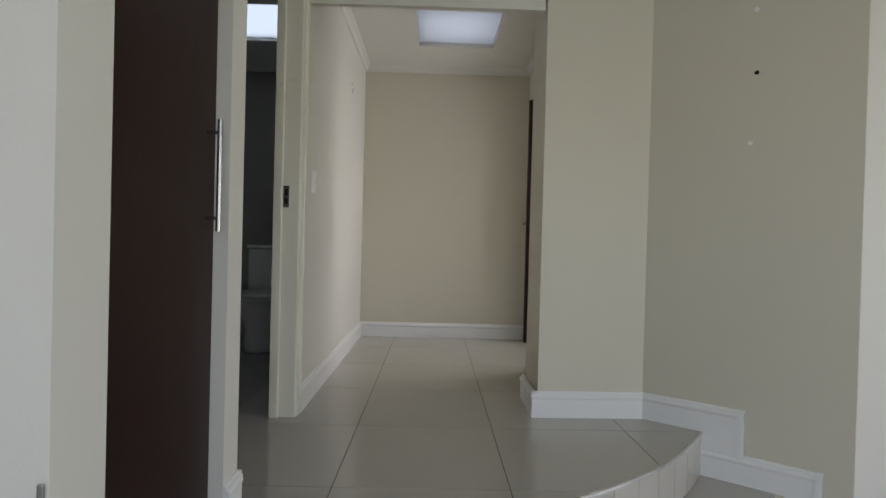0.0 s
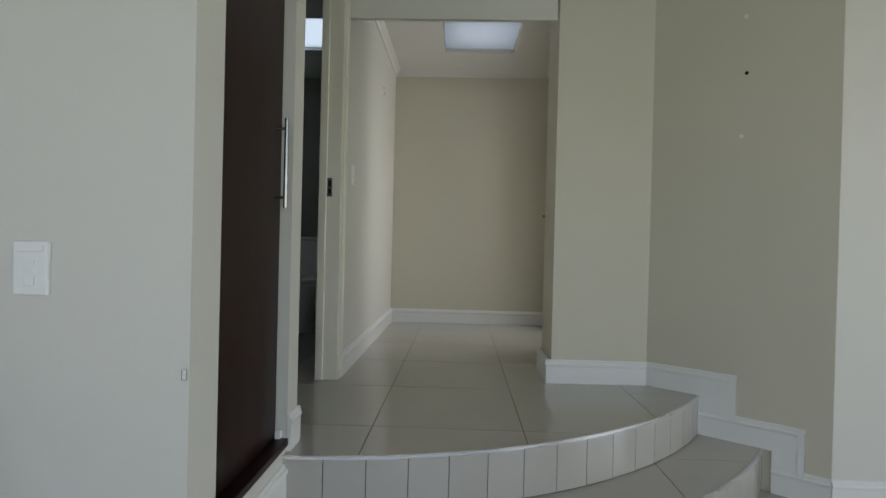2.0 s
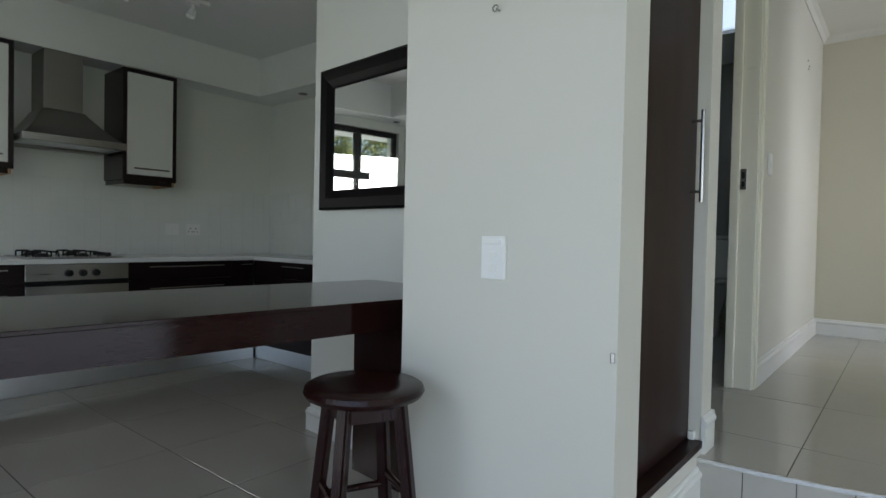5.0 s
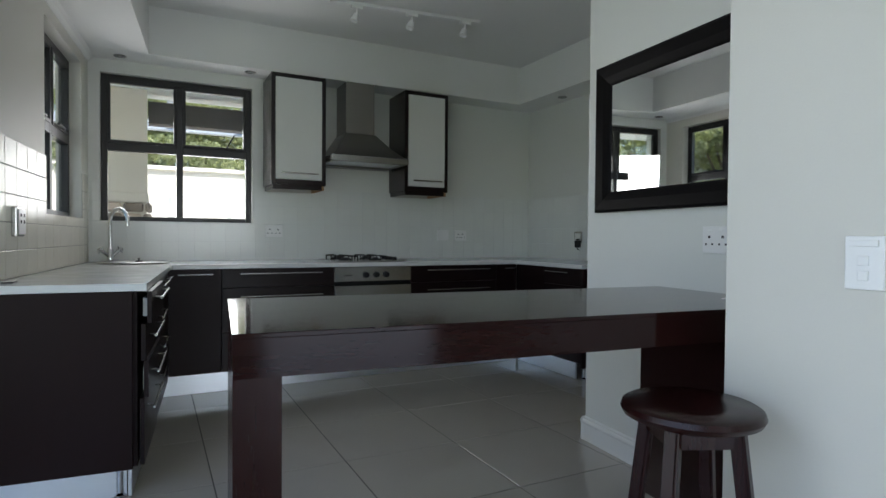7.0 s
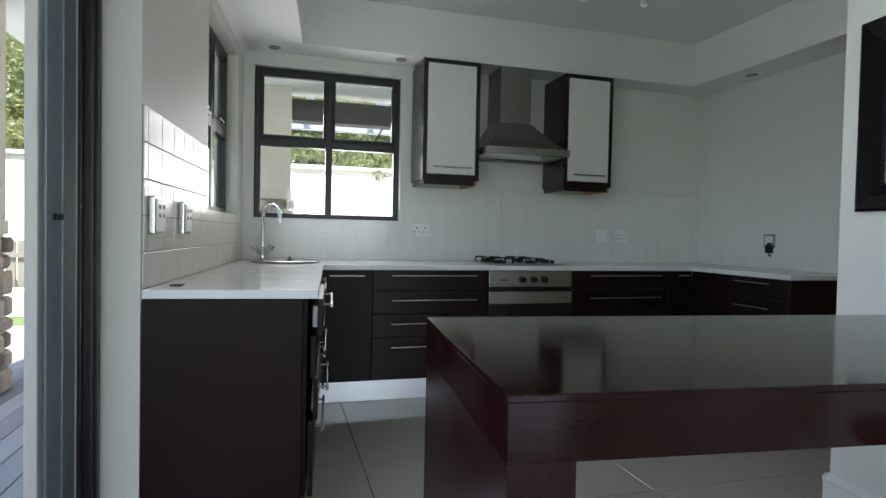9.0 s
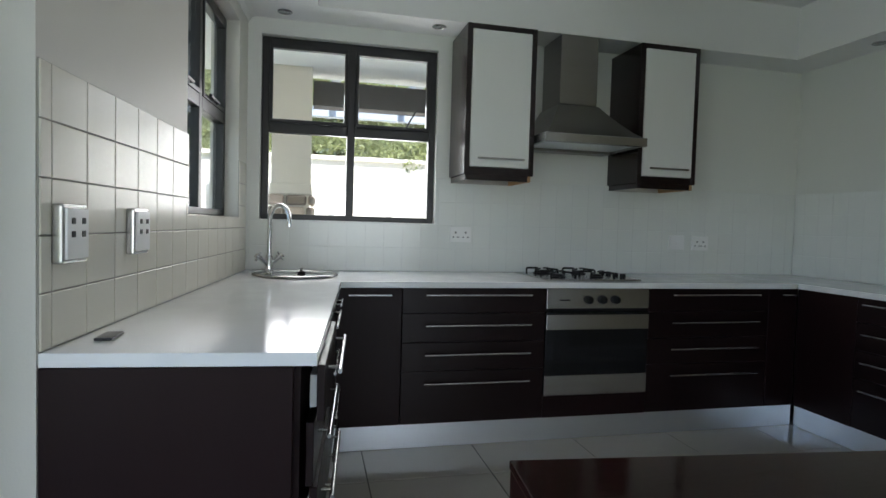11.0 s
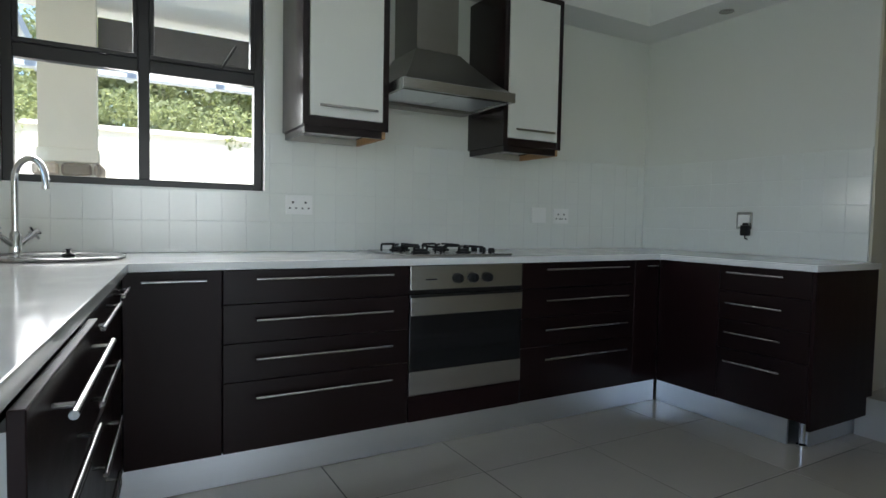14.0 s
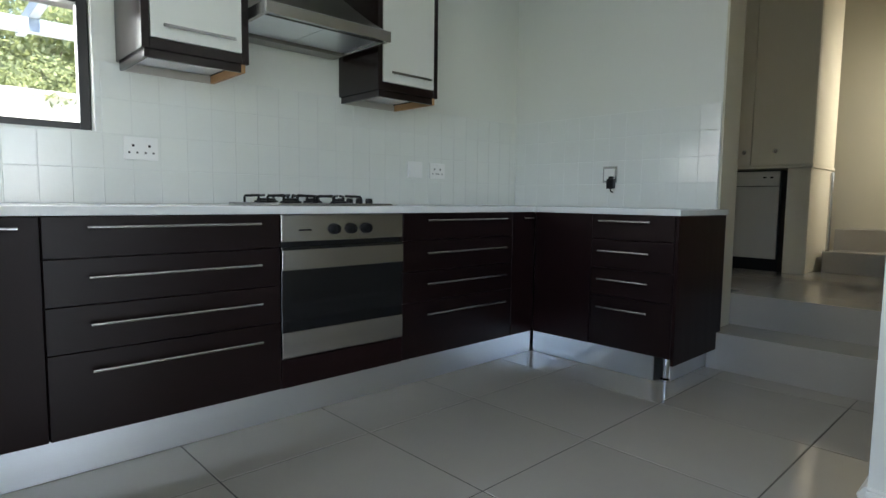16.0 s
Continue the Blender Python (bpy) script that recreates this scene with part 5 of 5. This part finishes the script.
def leaf_cloud(clumps, n, size, seed):
    """Many small bent leaves scattered through ellipsoids (x, y, z, rx, ry, rz)."""
    rng = np.random.default_rng(seed)
    verts, faces = [], []
    for cx, cy, cz, rx, ry, rz in clumps:
        d = rng.normal(size=(n, 3))
        d /= np.linalg.norm(d, axis=1)[:, None]
        p = d * (rng.uniform(0.25, 1.0, (n, 1)) ** 0.5) * np.array((rx, ry, rz)) + np.array((cx, cy, cz))
        a = rng.normal(size=(n, 3))
        a /= np.linalg.norm(a, axis=1)[:, None]
        b = np.cross(a, rng.normal(size=(n, 3)))
        b /= np.linalg.norm(b, axis=1)[:, None]
        s = size * rng.uniform(0.6, 1.4, (n, 1))
        base = len(verts)
        quad = np.stack((p - a * s, p + b * s * 0.45, p + a * s, p - b * s * 0.45), 1).reshape(-1, 3)
        verts.extend(map(tuple, quad))
        faces.extend((base + 4 * k, base + 4 * k + 1, base + 4 * k + 2, base + 4 * k + 3) for k in range(n))
    me = bpy.data.meshes.new("crown")
    me.from_pydata(verts, [], faces)
    me.materials.append(M_LEAF)
    return me


def tree(x, y, h, spread, seed):
    u = thing("garden_tree", (x, y, -0.14), "leafy green garden tree behind the wall", "tree", "garden trees")
    rng = random.Random(seed)
    trunk = [Vector((x, y, -0.14)), Vector((x + 0.08, y - 0.05, h * 0.3)), Vector((x - 0.05, y + 0.06, h * 0.6))]
    part("trunk", join(rod(trunk[0], trunk[1], 0.16, 10, 0.12), rod(trunk[1], trunk[2], 0.12, 10, 0.07)), M_BARK, u, smooth=True)
    cl = []
    for k in range(11):
        a = rng.uniform(0, 6.28)
        r = spread * rng.uniform(0.2, 0.85)
        c = Vector((x + r * math.cos(a), y + r * math.sin(a), h * rng.uniform(0.45, 0.95)))
        part("limb", rod(trunk[1].lerp(trunk[2], rng.random()), c, 0.05, 6, 0.015), M_BARK, u)
        q = spread * rng.uniform(0.3, 0.5)
        cl.append((c.x, c.y, c.z, q, q, q * 0.7))
    ob = new("crown", leaf_cloud(cl, 1700, 0.062, seed))
    hang(ob, u)


for k, (x, y, h, s) in enumerate(((-15.5, -2.6, 4.3, 1.8), (-15.8, 1.2, 3.9, 1.7), (-15.4, 4.2, 4.4, 1.9), (-16.0, -6.4, 5.4, 2.2), (-12.4, -8.4, 4.6, 1.4), (-16.8, 7.6, 5.0, 2.2), (-17.5, -0.6, 5.2, 2.0), (-9.6, -10.6, 5.0, 2.0), (-6.6, -8.4, 4.8, 1.7), (-4.4, -9.2, 5.2, 1.9), (-8.3, -8.8, 4.4, 1.6), (-11.2, -10.4, 5.8, 2.5), (-14.6, -9.2, 5.8, 2.6), (-17.5, -11.5, 6.4, 2.8), (-14.0, -12.5, 6.5, 2.8), (-17.2, -4.2, 6.2, 2.6), (-17.0, 2.6, 6.0, 2.6), (-18.6, 0.6, 6.8, 2.9), (-18.4, 5.4, 6.6, 2.8), (-18.8, -7.6, 6.8, 2.9))):
    tree(x, y, h, s, 10 + k)
hedge = thing("hedge", (-13.9, 0, 2.0), "creeping green shrubs along the garden wall's top", "hedge")
hc = [(-13.75 + 0.25 * math.sin(3 * k), -9 + 0.75 * k, 2.58 + 0.18 * math.sin(5.3 * k), 0.42, 0.5, 0.36 + 0.08 * math.sin(2.1 * k)) for k in range(25)]
hang(tagged(new("leaves", leaf_cloud(hc, 700, 0.045, 3)), kind="stuff"), hedge)
for k, (x, y) in enumerate(((-12.4, -4.9), (-12.5, -6.1), (-10.4, -6.6))):
    u = thing("garden_shrub", (x, y, -0.14), "spiky green strappy garden shrub", "shrub", "garden shrubs")
    rng = random.Random(k)
    bm = bmesh.new()
    for i in range(70):
        a, t = rng.uniform(0, 6.28), rng.uniform(0.35, 1.2)
        l_ = rng.uniform(0.5, 0.95)
        o = Vector((math.cos(a), math.sin(a), 0))
        w = Vector((-o.y, o.x, 0)) * 0.022
        p0 = Vector((x, y, -0.14)) + o * 0.05
        p1 = p0 + o * l_ * 0.5 * math.cos(t) + Vector((0, 0, l_ * 0.8 * math.sin(t)))
        p2 = p1 + o * l_ * 0.4 + Vector((0, 0, l_ * 0.12 * (t - 0.7)))
        v = [bm.verts.new(q) for q in (p0 - w, p0 + w, p1 + w, p1 - w, p2)]
        bm.faces.new((v[0], v[1], v[2], v[3]))
        bm.faces.new((v[3], v[2], v[4]))
    part("leaves", bm, M_LEAF, u)

# ---- wall tiles ----
def wall_tiles(name, axis, face, out, a0, a1, z0, rows, label, tw, th, joint, hole=None, grout_mat=None, tile_mat=None, bed=0.0066, gap=0.0009):
    """Glazed tiles tw by th in rows up from z0, one upright joint at joint; hole: (a0, a1, z0)."""
    u = tagged(thing(name, (face, a0, z0) if axis == "y" else (a0, face, z0), label, "wall tiles"), kind="structure")
    lo, hi = sorted((face + out * 0.001, face + out * bed))
    z1 = z0 + rows * th
    grout = [(a0, a1, z0, z1)] if not hole else [(a0, hole[0], z0, z1), (hole[1], a1, z0, z1), (hole[0], hole[1], z0, hole[2])]
    bm = bmesh.new()
    for b0, b1, c0, c1 in grout:
        if b1 - b0 > 0.004:
            add_box(bm, lo, hi, b0, b1, c0, c1) if axis == "y" else add_box(bm, b0, b1, lo, hi, c0, c1)
    part("grout", bm, grout_mat or M_WGROUT, u)
    first, last = math.floor((a0 - joint) / tw), math.ceil((a1 - joint) / tw)
    for i in range(first, last):
        for j in range(rows):
            b0, b1, c0, c1 = max(a0, joint + tw * i), min(a1, joint + tw * (i + 1)), z0 + th * j, z0 + th * (j + 1)
            cells = [(b0, b1, c0, c1)]
            if hole and b1 > hole[0] and b0 < hole[1] and c1 > hole[2]:
                cells = []
                if c0 < hole[2]:
                    cells.append((b0, b1, c0, hole[2]))
                if b0 < hole[0]:
                    cells.append((b0, hole[0], max(c0, hole[2]), c1))
                if b1 > hole[1]:
                    cells.append((hole[1], b1, max(c0, hole[2]), c1))
            for p0, p1, q0, q1 in cells:
                if p1 - p0 < 0.012 or q1 - q0 < 0.012:
                    continue
                g, e = gap, 0.0014
                bm = bmesh.new()
                rows_ = []
                for d, inset in ((0.002, 0.0), (0.0070, 0.0), (0.008, e)):
                    f = face + out * d
                    x0, x1, y0, y1 = p0 + g + inset, p1 - g - inset, q0 + g + inset, q1 - g - inset
                    c = ((x0, y0), (x1, y0), (x1, y1), (x0, y1))
                    rows_.append([bm.verts.new((f, s, t) if axis == "y" else (s, f, t)) for s, t in c])
                for r, s in zip(rows_, rows_[1:]):
                    for k in range(4):
                        bm.faces.new((r[k], r[(k + 1) % 4], s[(k + 1) % 4], s[k]))
                bm.faces.new(rows_[-1])
                part("tile", bm, tile_mat or M_WTILE, u)
    return u


wall_tiles("trim_tiles_window_wall", "y", BX, 1, -1.42, NY - 0.009, TOP + 0.001, 4, "white glazed splashback tiles with pale joints", 0.1155, 0.149, -0.584, (WY0, WY1, WZ0))
skew(wall_tiles("trim_tiles_sink_wall", "x", SY, 1, BX + 0.03, -4.002, TOP + 0.001, 5, "cream white glazed splashback tiles, sunlit tint in their colour, grey joints", 0.163, 0.125, -4.537, (SX0, SX1, 1.215), M_SGROUT, M_SUNTILE, 0.004, 0.0019))
wall_tiles("trim_tiles_far_wall", "x", NY, -1, BX + 0.009, -4.726, TOP + 0.001, 4, "white glazed splashback tiles with pale joints", 0.1155, 0.149, -4.726)

# ---- floor tiles, kitchen and living area ----
tiles = tagged(thing("floor_tiles", (-3.0, 0.0, 0), "pale glossy porcelain floor tiles with thin dark joints", "floor"), kind="structure")
TX, TY, PX_, PY_ = -5.235, 0.455, 0.618, 0.604
shared = {}
for i in range(-2, 17):
    for j in range(-4, 4):
        x0, x1 = TX + PX_ * i, TX + PX_ * (i + 1)
        y0, y1 = TY + PY_ * j, TY + PY_ * (j + 1)
        x0, x1, y0, y1 = max(x0, BX), min(x1, 4.8), max(y0, -1.83), min(y1, 2.58)
        if x1 - x0 < 0.02 or y1 - y0 < 0.02:
            continue
        if "whole" not in shared and x1 - x0 > PX_ - 0.001 and y1 - y0 > PY_ - 0.001:
            shared["whole"] = mesh_of("tile", box(0.0028, PX_ - 0.0028, 0.0028, PY_ - 0.0028, -0.008, 0.0, 0.0012, 1), M_TILE)
        if x1 - x0 > PX_ - 0.001 and y1 - y0 > PY_ - 0.001:
            ob = new("tile", shared["whole"])
            ob.matrix_basis = Matrix.Translation((x0, y0, 0))
            hang(ob, tiles)
        else:
            part("tile", box(x0 + GAP, x1 - GAP, y0 + GAP, y1 - GAP, -0.008, 0.0), M_TILE, tiles)
